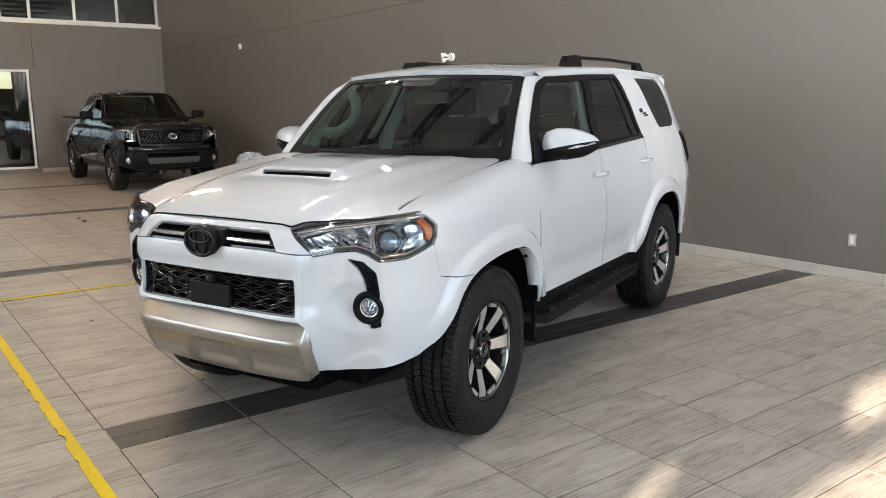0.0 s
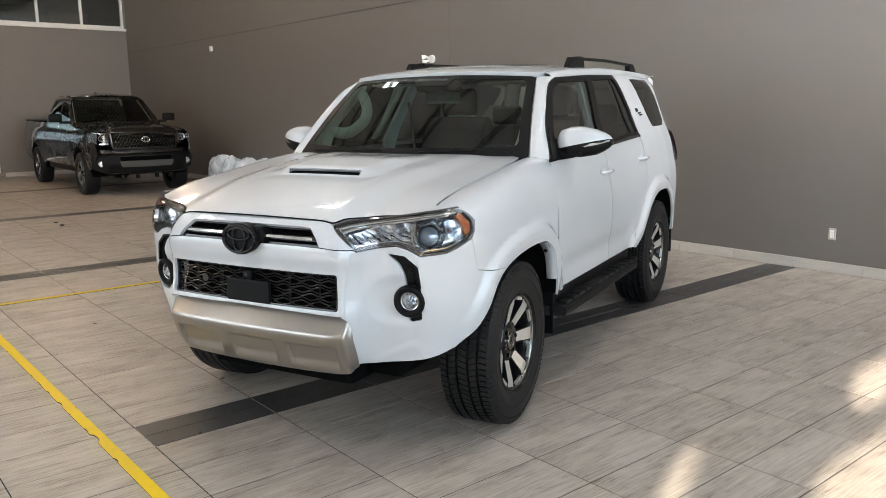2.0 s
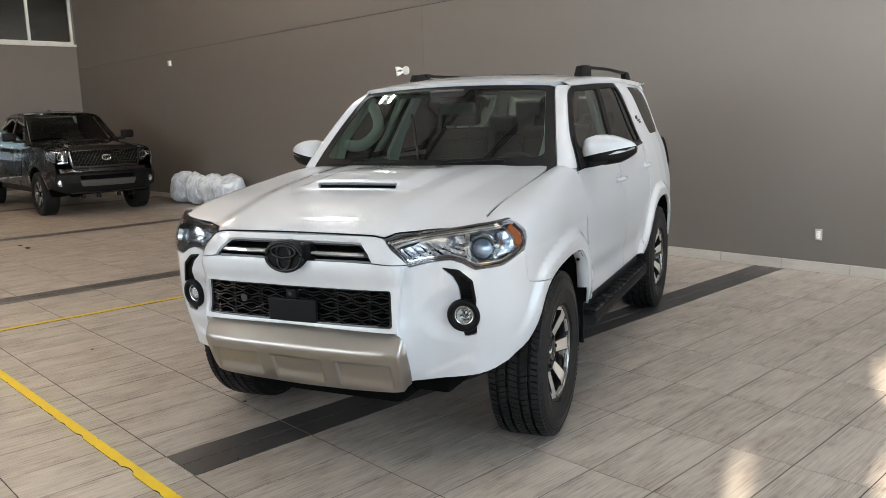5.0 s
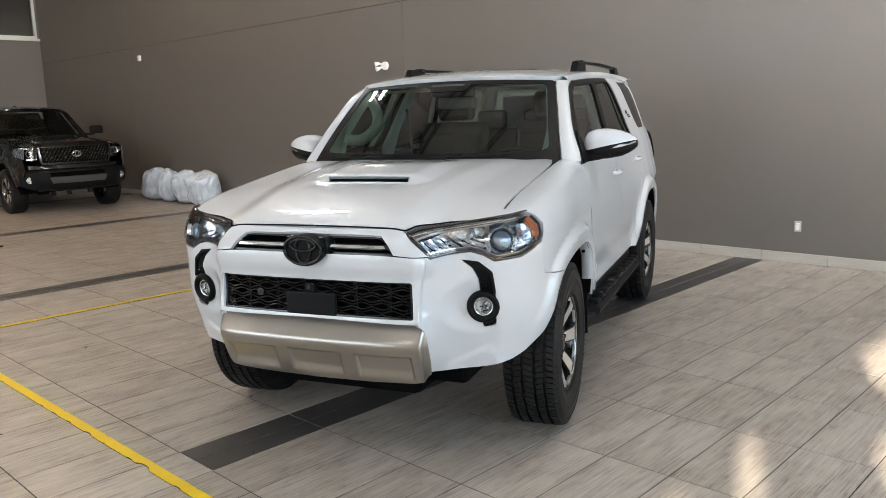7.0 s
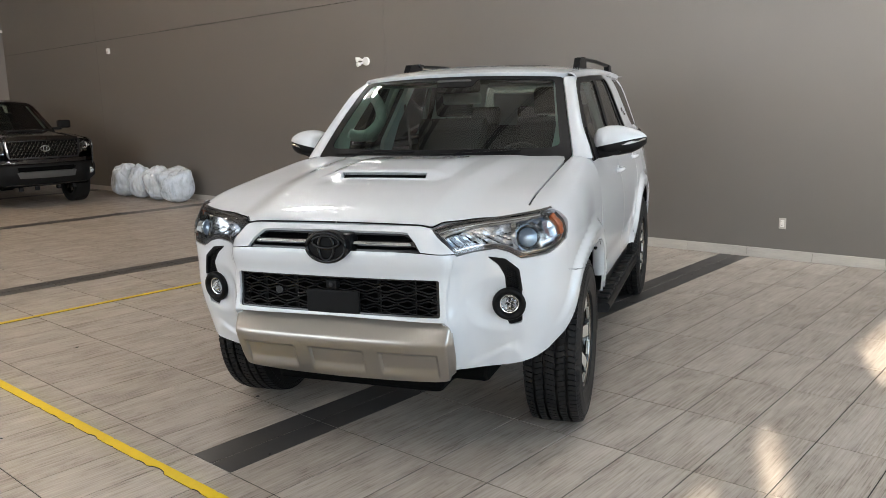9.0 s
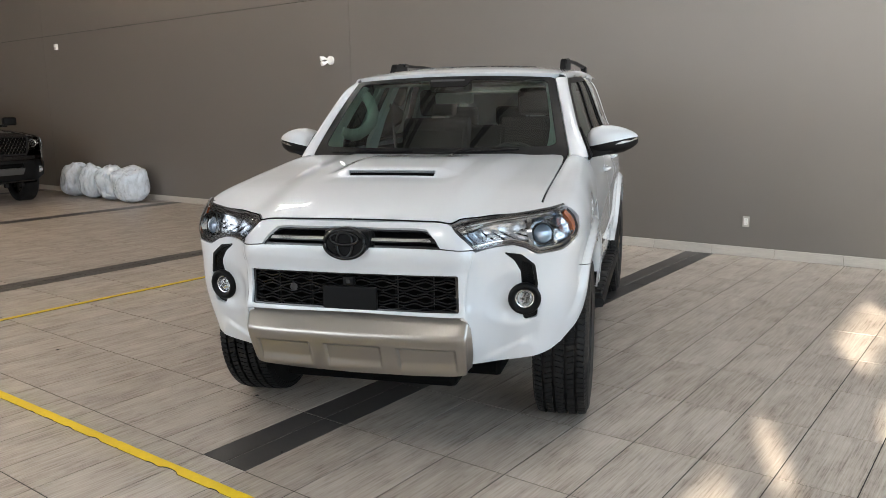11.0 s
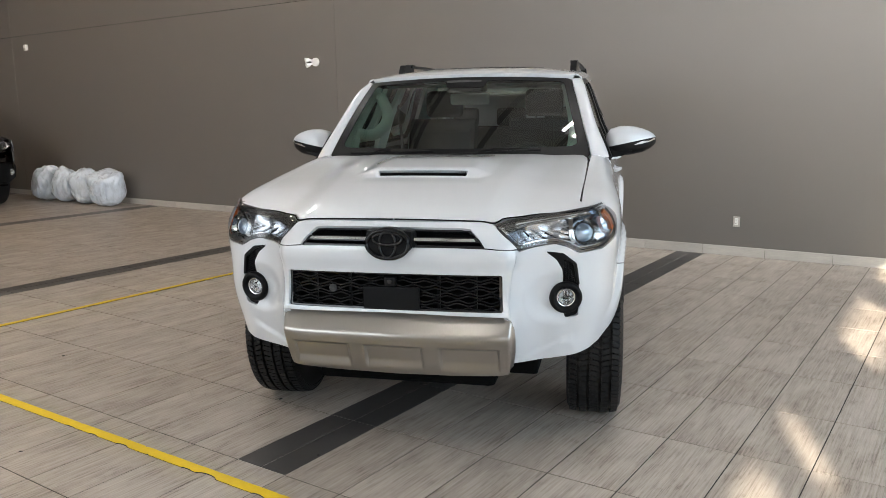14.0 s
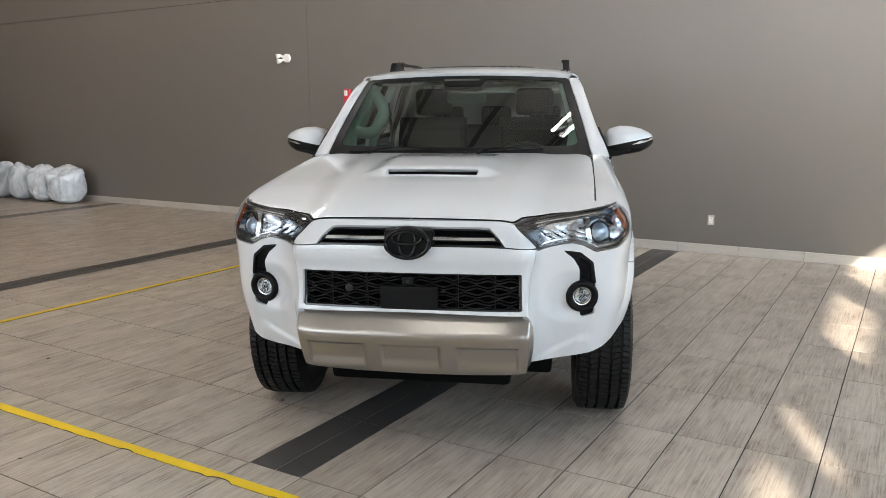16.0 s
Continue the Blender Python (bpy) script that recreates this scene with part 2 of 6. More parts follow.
def tube_path(bm, pts, r, sides=8, closed=False):
    """A round bar along points."""
    pts = [Vector(p) for p in pts]
    rings = []
    n = len(pts)
    for i, p in enumerate(pts):
        d = (pts[(i + 1) % n] - pts[i - 1]) if closed or 0 < i < n - 1 else (pts[1] - pts[0] if i == 0 else pts[-1] - pts[-2])
        q = d.to_track_quat("Z", "Y")
        rings.append([bm.verts.new(p + q @ Vector((r * math.cos(k * math.tau / sides), r * math.sin(k * math.tau / sides), 0))) for k in range(sides)])
    for i in range(n if closed else n - 1):
        A, B = rings[i], rings[(i + 1) % n]
        for k in range(sides):
            bm.faces.new((A[k], A[(k + 1) % sides], B[(k + 1) % sides], B[k]))
    if not closed:
        bm.faces.new(rings[0])
        bm.faces.new(rings[-1])


def revolve(bm, profile, steps=48, m=None, closed=False):
    """Turn a profile of (radius, along) about the local x axis."""
    m = m or Matrix()
    rings = []
    for k in range(steps):
        a = math.tau * k / steps
        rings.append([bm.verts.new(m @ Vector((h, r * math.cos(a), r * math.sin(a)))) for r, h in profile])
    n = len(profile)
    for k in range(steps):
        A, B = rings[k], rings[(k + 1) % steps]
        for i in range(n if closed else n - 1):
            j = (i + 1) % n
            bm.faces.new((A[i], A[j], B[j], B[i]))


def prism(bm, outline, put, depth):
    """A slab over a flat outline: put(u, v, w) gives the place, w from 0 (front) to depth."""
    a = [bm.verts.new(put(u, v, 0.0)) for u, v in outline]
    b = [bm.verts.new(put(u, v, depth)) for u, v in outline]
    bm.faces.new(a)
    bm.faces.new(b[::-1])
    n = len(outline)
    for i in range(n):
        bm.faces.new((a[i], b[i], b[(i + 1) % n], a[(i + 1) % n]))


# ---------------------------------------------------------------- room
WALL_Y, LEFT_X, RIGHT_X, BACK_Y, TOP = 7.19, -22.0, 3.0, -10.5, 6.2


def wall_with_holes(name, put, length, height, holes, thick, mat, label):
    """A wall from u = 0 to length with real openings (u0, u1, z0, z1)."""
    us = sorted({0, length, *[h[0] for h in holes], *[h[1] for h in holes]})
    zs = sorted({0, height, *[h[2] for h in holes], *[h[3] for h in holes]})
    bm = bmesh.new()
    solid = {}
    for i in range(len(us) - 1):
        for k in range(len(zs) - 1):
            u, z = (us[i] + us[i + 1]) / 2, (zs[k] + zs[k + 1]) / 2
            solid[i, k] = not any(a < u < b and c < z < d for a, b, c, d in holes)
    verts = {}

    def v(i, k, w):
        if (i, k, w) not in verts:
            verts[i, k, w] = bm.verts.new(put(us[i], w * thick, zs[k]))
        return verts[i, k, w]
    for (i, k), s in solid.items():
        if not s:
            continue
        bm.faces.new((v(i, k, 0), v(i + 1, k, 0), v(i + 1, k + 1, 0), v(i, k + 1, 0)))
        bm.faces.new((v(i, k, 1), v(i, k + 1, 1), v(i + 1, k + 1, 1), v(i + 1, k, 1)))
        for di, dk, a, b in ((-1, 0, (0, 0), (0, 1)), (1, 0, (1, 0), (1, 1)), (0, -1, (0, 0), (1, 0)), (0, 1, (0, 1), (1, 1))):
            if not solid.get((i + di, k + dk), False):
                bm.faces.new((v(i + a[0], k + a[1], 0), v(i + b[0], k + b[1], 0), v(i + b[0], k + b[1], 1), v(i + a[0], k + a[1], 1)))
    return tagged(link(name, bm, mat), label, "wall", kind="structure")


# long grey wall, in panels with narrow reveals between them
wall_long = tagged(link("wall_long", boxed(LEFT_X, RIGHT_X + 0.2, WALL_Y + 0.012, WALL_Y + 0.25, 0, TOP), GROUT), "dark grey painted wall made of large flat panels", "wall", kind="structure")
xs = [LEFT_X, -17.12, -8.60, -0.08, RIGHT_X + 0.2]
for z0, z1 in ((0.0, 3.116), (3.124, TOP)):
    for a, b in zip(xs[:-1], xs[1:]):
        part("wall_panel", boxed(a + 0.0015, b - 0.0015, WALL_Y, WALL_Y + 0.012, z0, z1, 0.0015, 1), WALL, wall_long)

# far wall with an office window band and a glazed door
left_holes = [(WALL_Y - b, WALL_Y - a, c, d) for a, b, c, d in [(3.31, 7.10, 3.77, 5.4), (-3.6, 3.2, 3.77, 5.4), (1.6, 3.88, 0.12, 2.56), (-3.0, 1.5, 0.12, 2.56)]]
wall_left = wall_with_holes("wall_left", lambda u, w, z: Vector((LEFT_X - w, WALL_Y - u, z)), WALL_Y - BACK_Y, TOP, left_holes, 0.2, WALL_LEFT, "grey office wall with a band of upper windows")
part("panel_joint", boxed(LEFT_X, LEFT_X + 0.003, 3.985, 3.995, 2.62, 3.66), GROUT, wall_left)


def glazed(name, x, y0, y1, z0, z1, bars, label, bar=0.06):
    """A white-framed window in a wall across the room, with upright bars at the given places."""
    w = empty(name, Matrix(), label, "window", kind="structure")
    for ya, yb, za, zb in ((y0 - bar, y0, z0 - bar, z1 + bar), (y1, y1 + bar, z0 - bar, z1 + bar), (y0, y1, z0 - bar, z0), (y0, y1, z1, z1 + bar)):
        part("frame_bar", boxed(x - 0.05, x + 0.03, ya, yb, za, zb, 0.004, 1), WHITE_FRAME, w)
    edges = [y0, *bars, y1]
    for b in bars:
        part("mullion", boxed(x - 0.05, x + 0.028, b - bar / 2, b + bar / 2, z0, z1, 0.004, 1), WHITE_FRAME, w)
    for a, b in zip(edges[:-1], edges[1:]):
        part("pane", boxed(x - 0.03, x - 0.022, a + bar / 2, b - bar / 2, z0, z1), PANE, w)
    return w


glazed("window_1", LEFT_X, 3.37, 7.07, 3.80, 5.35, [4.0, 5.04, 6.08], "upper office window with white frame and dark panes")
glazed("window_2", LEFT_X, -3.5, 3.14, 3.80, 5.35, [-2.2, -0.9, 0.4, 1.7], "upper office window band with white frame")
glazed("door_1", LEFT_X, 1.68, 3.80, 0.16, 2.50, [], "white-framed glass door reflecting the showroom", 0.055)
glazed("window_3", LEFT_X, -2.9, 1.42, 0.16, 2.50, [-0.7], "white-framed glass partition beside the door")
# sill of the window band
tagged(link("window_sill", boxed(LEFT_X, LEFT_X + 0.05, -3.6, WALL_Y, 3.68, 3.74, 0.006), WHITE_FRAME), "white painted sill under the office windows", "window sill", kind="structure")
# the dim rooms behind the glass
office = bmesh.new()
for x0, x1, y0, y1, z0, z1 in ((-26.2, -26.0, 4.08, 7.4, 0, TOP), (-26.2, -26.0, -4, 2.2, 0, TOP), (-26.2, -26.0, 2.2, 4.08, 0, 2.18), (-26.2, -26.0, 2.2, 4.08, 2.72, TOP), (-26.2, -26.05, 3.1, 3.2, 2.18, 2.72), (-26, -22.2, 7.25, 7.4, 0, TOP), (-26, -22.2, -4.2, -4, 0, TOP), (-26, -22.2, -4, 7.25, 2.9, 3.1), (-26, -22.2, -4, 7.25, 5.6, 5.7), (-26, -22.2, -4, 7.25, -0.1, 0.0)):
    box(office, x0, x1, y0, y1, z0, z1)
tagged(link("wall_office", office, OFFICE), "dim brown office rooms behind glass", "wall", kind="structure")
curtain = empty("office_curtain", pose(-25.9, 4.32, 0.1), "brown curtain hung beside the office window", "curtain")
bm = bmesh.new()
prism(bm, [(-.20 + i * .02, .03 * math.sin(i * 1.3)) for i in range(21)] + [(.20 - i * .02, .03 * math.sin((20 - i) * 1.3) - .012) for i in range(21)], lambda u, v, w: Vector((v, u, w)), 2.6)
part("cloth", bm, material("brown_curtain", (0.16, 0.10, 0.06), 0.9, vary=0.15, size=3), curtain)
desk = empty("office_cabinet", pose(-24.2, 6.3, 3.1), "dark office cabinet seen through the window", "cabinet")
part("body", boxed(-0.3, 0.3, -0.5, 0.5, 0, 1.15, 0.01), OFFICE, desk)
part("top", boxed(-0.33, 0.33, -0.53, 0.53, 1.15, 1.19, 0.01), DASH, desk)

# unseen right-hand wall, its high slots placed to cast sun patches, and the shop front
holes = [(y - BACK_Y, y1 - BACK_Y, z0, z1) for y, y1, z0, z1 in [(-9.55, -9.0, 3.50, 3.74), (-8.55, -8.28, 3.50, 3.74), (-6.77, -5.36, 3.50, 3.74), (-4.60, -3.30, 3.50, 3.74), (-7.10, -5.36, 3.02, 3.37), (-4.40, -3.30, 3.02, 3.37)]]
holes += [(y - BACK_Y, y + 2.2 - BACK_Y, z0, z1) for y in (-3.0, -0.7, 1.6, 3.9) for z0, z1 in ((0.25, 1.55), (1.65, 2.95))]
# opening added only for the wall fill lamp
holes += [(y - BACK_Y, y + 2.4 - BACK_Y, 3.6, 5.7) for y in (3.8,)]
# added openings: sun on the floor out of view warms the long wall
holes += [(y - BACK_Y, y + 2.1 - BACK_Y, z0, z1) for y in (-9.8, -7.6, -5.4) for z0, z1 in ((0.25, 1.55), (1.65, 2.85))]
wall_with_holes("wall_right", lambda u, w, z: Vector((RIGHT_X + w, BACK_Y + u, z)), WALL_Y - BACK_Y + 0.2, TOP, holes, 0.03, WALL, "unseen grey wall with openings placed to shape the sun patches")
front_holes = [(2.0 + i * 2.25, 2.0 + i * 2.25 + 2.15, z0, z1) for i in range(8) for z0, z1 in ((0.5, 1.6), (1.7, 2.9), (3.0, 4.3))]
wall_with_holes("wall_front", lambda u, w, z: Vector((LEFT_X + u, BACK_Y - w, z)), RIGHT_X - LEFT_X, TOP, front_holes, 0.15, WHITE_FRAME, "glazed shop front with pale frames")
# unseen block, its height sets how much low sun enters the side openings
bm = boxed(8.0, 8.4, -40, 12, -0.1, 4.6)
tagged(link("backdrop_side", bm, OUTDOOR), "unseen plain pale block that limits the sun through the side openings", "building", kind="structure")
# unseen block added to keep sun off the shop front, and the ground outside
tagged(link("backdrop", boxed(-40, 2.4, -21, -20, -0.1, 8.0), OUTDOOR), "unseen plain pale block across the yard that keeps sun off the shop front", "building", kind="structure")
tagged(link("ground", boxed(-120, 120, -160, -10.66, -0.3, -0.05), ASPHALT), "dark asphalt yard outside the shop front", "ground", kind="structure")

# ceiling deck with ribs and open joists, one mesh
bm = bmesh.new()
box(bm, LEFT_X, RIGHT_X + 0.1, BACK_Y, WALL_Y, TOP, TOP + 0.15)
y = BACK_Y + 0.1
while y < WALL_Y:
    box(bm, LEFT_X, RIGHT_X, y, y + 0.08, TOP - 0.06, TOP + 0.002)
    y += 0.2
deck_faces = len(bm.faces)
for x in np.arange(-21.2, 2.5, 1.75):
    for z in (TOP - 0.14, TOP - 0.72):
        box(bm, x - 0.05, x - 0.012, BACK_Y, WALL_Y, z, z + 0.06)
        box(bm, x + 0.012, x + 0.05, BACK_Y, WALL_Y, z, z + 0.06)
    for k, y in enumerate(np.arange(BACK_Y, WALL_Y - 0.5, 0.55)):
        za, zb = (TOP - 0.1, TOP - 0.69) if k % 2 else (TOP - 0.69, TOP - 0.1)
        rod(bm, (x, y, za), (x, y + 0.55, zb), 0.014, 6)
bm.faces.ensure_lookup_table()
for f in bm.faces[deck_faces:]:
    f.material_index = 1
ceiling = tagged(link("ceiling", bm, CEILING), "ribbed steel ceiling deck on dark open joists", "ceiling", kind="structure")
ceiling.data.materials.append(JOIST)


def ceiling_light(x, y, mat):
    f = empty("ceiling_light", pose(x, y, 5.27), "suspended twin-tube ceiling light, switched on", "ceiling light", "ceiling lights")
    part("housing", boxed(-0.20, 0.20, -0.36, 0.36, 0.0, 0.07, 0.01), JOIST, f)
    for x in (-0.15, 0.15):
        bm = bmesh.new()
        rod(bm, (x, -0.33, -0.04), (x, 0.33, -0.04), 0.034, 12)
        part("tube", bm, mat, f)
    for y in (-0.3, 0.3):
        bm = bmesh.new()
        rod(bm, (0, y, 0.07), (0, y, TOP - 5.27), 0.004, 6)
        part("wire", bm, WHITE_FRAME, f)
    return f


first, warm = ceiling_light(-2.2, 3.65, TUBE), ceiling_light(-12.6, 3.5, TUBE_WARM)
for x, y in [(-7.4, 3.47), (-2.2, -1.2), (-7.4, -1.2), (-2.2, -6.0), (-7.4, -6.0)]:
    copy_thing(first, pose(x, y, 5.27))
for x, y in [(-17.8, 3.5), (-12.6, -1.2), (-17.8, -1.2), (-12.6, -6.0), (-17.8, -6.0)]:
    copy_thing(warm, pose(x, y, 5.27))

# small fittings on the long wall
def outlet(x, z):
    o = empty("wall_outlet", pose(x, WALL_Y, z), "white wall outlet in a pale grey plate near the floor", "outlet")
    bm = boxed(-0.034, 0.034, -0.007, 0, -0.054, 0.054, 0.003)
    part("plate", bm, SKIRT_TILE, o)
    part("insert", boxed(-0.018, 0.018, -0.011, -0.006, -0.036, 0.036, 0.003), WHITE_PLASTIC, o, "white insert")
    for z in (-0.018, 0.018):
        for x in (-0.006, 0.006):
            part("slot", boxed(x - 0.0012, x + 0.0012, -0.0118, -0.010, z - 0.004, z + 0.004), BLACK_TRIM, o)


outlet(-3.12, 0.365)
spot = empty("emergency_light", pose(-8.99, WALL_Y, 2.26), "white twin-head emergency light on the wall", "lamp")
bm = bmesh.new()
rod(bm, (0.02, 0, 0), (0.02, -0.035, 0), 0.058, 24)
part("base", bm, WHITE_PLASTIC, spot)
for x, z, d in ((-0.045, 0.034, -0.03), (-0.035, -0.036, -0.02)):
    bm = bmesh.new()
    rod(bm, (x + 0.03, -0.05, z * 0.5), (x, -0.09, z), 0.016, 10)
    rod(bm, (x, -0.075, z), (x + d, -0.125, z - 0.01), 0.022, 16, 0.034)
    part("head", bm, WHITE_PLASTIC, spot)
sensor = empty("wall_sensor", pose(-16.58, WALL_Y, 2.89), "small white wall sensor with a grey lens", "sensor")
part("body", boxed(-0.045, 0.045, -0.05, 0, -0.055, 0.055, 0.012), WHITE_PLASTIC, sensor)
part("lens", boxed(-0.03, 0.03, -0.056, -0.045, -0.045, -0.005, 0.005), SKIRT_TILE, sensor)
pull = empty("fire_alarm", pose(-7.92, WALL_Y, 1.73), "red wall alarm with white strobe, partly hidden behind the vehicle", "fire alarm")
part("body", boxed(-0.05, 0.05, -0.05, 0, -0.09, 0.09, 0.008), RED_PLASTIC, pull)
part("lens", boxed(-0.022, 0.022, -0.07, -0.045, 0.0, 0.07, 0.006), WHITE_PLASTIC, pull)
pipe = empty("fire_extinguisher", pose(-7.94, WALL_Y, 0.95), "red fire extinguisher hung on the grey wall", "fire extinguisher")
bm = bmesh.new()
revolve(bm, [(0.0, -0.02), (0.05, -0.015), (0.075, 0.01), (0.075, 0.40), (0.05, 0.455), (0.02, 0.47), (0.0, 0.475)], 20, pose(0, -0.085, 0, 0, -90, 0))
part("cylinder", bm, RED_PLASTIC, pipe, smooth=True)
part("valve", boxed(-0.02, 0.02, -0.105, -0.065, 0.47, 0.53, 0.006), BLACK_TRIM, pipe)
part("bracket", boxed(-0.03, 0.03, -0.012, 0, 0.1, 0.4, 0.004), BLACK_TRIM, pipe)

# four filled bin liners in a row against the wall
def bin_liner(x, y, turn, w, h, seed, tip):
    tie = Vector(tip).normalized()
    side_a = tie.cross(Vector((0.3, 1, 0.2))).normalized()
    side_b = tie.cross(side_a)
    bm = bmesh.new()
    bmesh.ops.create_icosphere(bm, subdivisions=5, radius=1.0)
    for v in bm.verts:
        c = v.co.normalized()
        a = math.atan2(c.y, c.x)
        r = math.sqrt(max(0.0, 1 - abs(c.z) ** 2.6))
        lump = 0.24 * noise.noise((c.x * 1.1 + seed * 5.1, c.y * 1.1, c.z * 1.1))
        d = (c - tie).length
        around = math.atan2(c.dot(side_a), c.dot(side_b))
        # pleats run out from the tied tip and die away across the belly
        pleat = noise.noise((math.cos(around) * 2.6 + seed, math.sin(around) * 2.6, d * 0.5))
        fine = noise.noise((math.cos(around) * 6.5 + seed, math.sin(around) * 6.5, d * 1.1 + seed))
        fold = (0.16 * pleat + 0.06 * fine) * max(0.0, 1 - d / 1.9)
        v1 = abs(noise.noise((c.x * 1.9 + seed * 3.7, c.y * 1.9, c.z * 1.5 + seed)))
        crease = 0.10 * max(0.0, 1 - v1 / 0.16)
        pull = 0.30 * max(0.0, 1 - d / 0.34) ** 1.5
        k = r * (1 + fold + lump - crease)
        zz = h * (0.5 + 0.5 * math.copysign(abs(c.z) ** 0.85, c.z)) * (1 + 0.5 * lump * (c.z > 0) + 0.5 * fold * (c.z > 0))
        p = Vector((math.cos(a) * k * w * 0.5, math.sin(a) * k * w * 0.44, max(0.0, zz)))
        v.co = p + tie * pull * w * 0.42
    ob = link("bin_liner", bm, BAG, smooth=True)
    ob.matrix_world = pose(x, y, 0, 0, 0, turn)
    tagged(ob, "full white plastic bin liner slumped on the floor by the wall", "rubbish bag", "bin liners by the wall")


for x, y, turn, w, h, seed, tip in ((-15.72, 6.86, 20, 0.60, 0.62, 1.0, (0.3, -0.4, 0.8)), (-15.03, 6.82, 0, 0.56, 0.62, 2.3, (0.55, -0.3, 0.85)), (-14.37, 6.80, 10, 0.56, 0.62, 3.1, (0.25, -0.3, 0.9)), (-13.66, 6.76, -10, 0.72, 0.64, 4.7, (0.75, -0.6, 0.3))):
    bin_liner(x, y, turn, w, h, seed, tip)


# ---------------------------------------------------------------- surfaces of the white vehicle (metres from its front axle: x ahead, y to its left, z up)
from mathutils.geometry import delaunay_2d_cdt


def curve(pts):
    """A smooth curve through points, by chord length."""
    p = np.array(pts, float)
    k = np.concatenate([[0], np.cumsum(np.linalg.norm(np.diff(p, axis=0), axis=1))])
    m = np.empty_like(p)
    m[1:-1] = (p[2:] - p[:-2]) / (k[2:] - k[:-2])[:, None]
    m[0], m[-1] = (p[1] - p[0]) / (k[1] - k[0]), (p[-1] - p[-2]) / (k[-1] - k[-2])

    def f(s):
        s = min(max(s, 0.0), k[-1])
        i = min(int(np.searchsorted(k, s, side="right")) - 1, len(k) - 2)
        h = k[i + 1] - k[i]
        t = (s - k[i]) / h
        return (1 + 2 * t) * (1 - t) ** 2 * p[i] + t * (1 - t) ** 2 * h * m[i] + t * t * (3 - 2 * t) * p[i + 1] + t * t * (t - 1) * h * m[i + 1]
    f.length, f.knots = k[-1], k
    return f


def ease(a, b, x):
    t = min(max((x - a) / (b - a), 0.0), 1.0)
    return t * t * (3 - 2 * t)


def prof(*pts):
    """A smooth profile y(x) through points."""
    f = curve(pts)
    q = np.array([f(s) for s in np.linspace(0, f.length, 300)])
    o = np.argsort(q[:, 0])
    xs, ys = q[o, 0].copy(), q[o, 1].copy()
    return lambda x: float(np.interp(x, xs, ys))


plan = curve([(.942, -.1), (.944, 0), (.942, .1), (.938, .28), (.931, .40), (.921, .474), (.910, .502), (.885, .522), (.828, .558), (.776, .63), (.748, .73), (.72, .81), (.665, .876), (.57, .919), (.455, .940), (.3, .947), (0, .948), (-.6, .942)])
S0 = float(plan.knots[1])
# the same line with an easier corner, for the lamps and the bonnet edge
plan_soft = curve([(.942, -.1), (.944, 0), (.942, .1), (.938, .28), (.930, .40), (.917, .466), (.884, .512), (.828, .556), (.776, .63), (.748, .73), (.72, .81), (.665, .876), (.57, .919), (.455, .940), (.3, .947), (0, .948), (-.6, .942)])
wfront = prof((.30, -.30), (.35, -.20), (.40, -.13), (.446, -.075), (.52, -.03), (.62, -.004), (.69, 0), (.76, -.012), (.87, -.012), (.93, 0), (.985, -.002), (1.03, -.02), (1.07, -.05), (1.096, -.08), (1.13, -.13), (1.2, -.26))
wside = prof((.30, -.08), (.35, -.06), (.45, -.035), (.55, -.02), (.7, -.005), (.85, 0), (1.0, -.005), (1.13, -.03), (1.25, -.055), (1.33, -.083), (1.45, -.138), (1.6, -.191), (1.70, -.228), (1.76, -.262), (1.85, -.35))
wcorner = prof((.30, -.14), (.35, -.11), (.45, -.07), (.55, -.04), (.66, -.012), (.75, 0), (.90, 0), (.98, -.004), (1.046, -.012), (1.125, -.045), (1.2, -.10))
ARCH_F = [(.575, .532), (.492, .578), (.423, .659), (.34, .771), (.23, .832), (.05, .868), (-.15, .877), (-.285, .86), (-.385, .79), (-.43, .70), (-.47, .60), (-.485, .535)]
ARCH_R = [(-2.10, .535), (-2.25, .60), (-2.36, .72), (-2.47, .82), (-2.62, .885), (-2.80, .90), (-2.98, .885), (-3.12, .82), (-3.22, .72), (-3.29, .60), (-3.33, .50)]
_archs = []
for _a in (ARCH_F, ARCH_R):
    _c = curve(_a)
    _archs.append(np.array([_c(s) for s in np.linspace(0, _c.length, 400)]))


def flare(x, z):
    """How far the wheel-arch flares stand out."""
    d = min(float(np.min(np.hypot(a[:, 0] - x, a[:, 1] - z))) for a in _archs)
    return 0.030 * (1 - ease(0.062, 0.115, d)) - 0.004 * (1 - ease(0.0, 0.03, d))


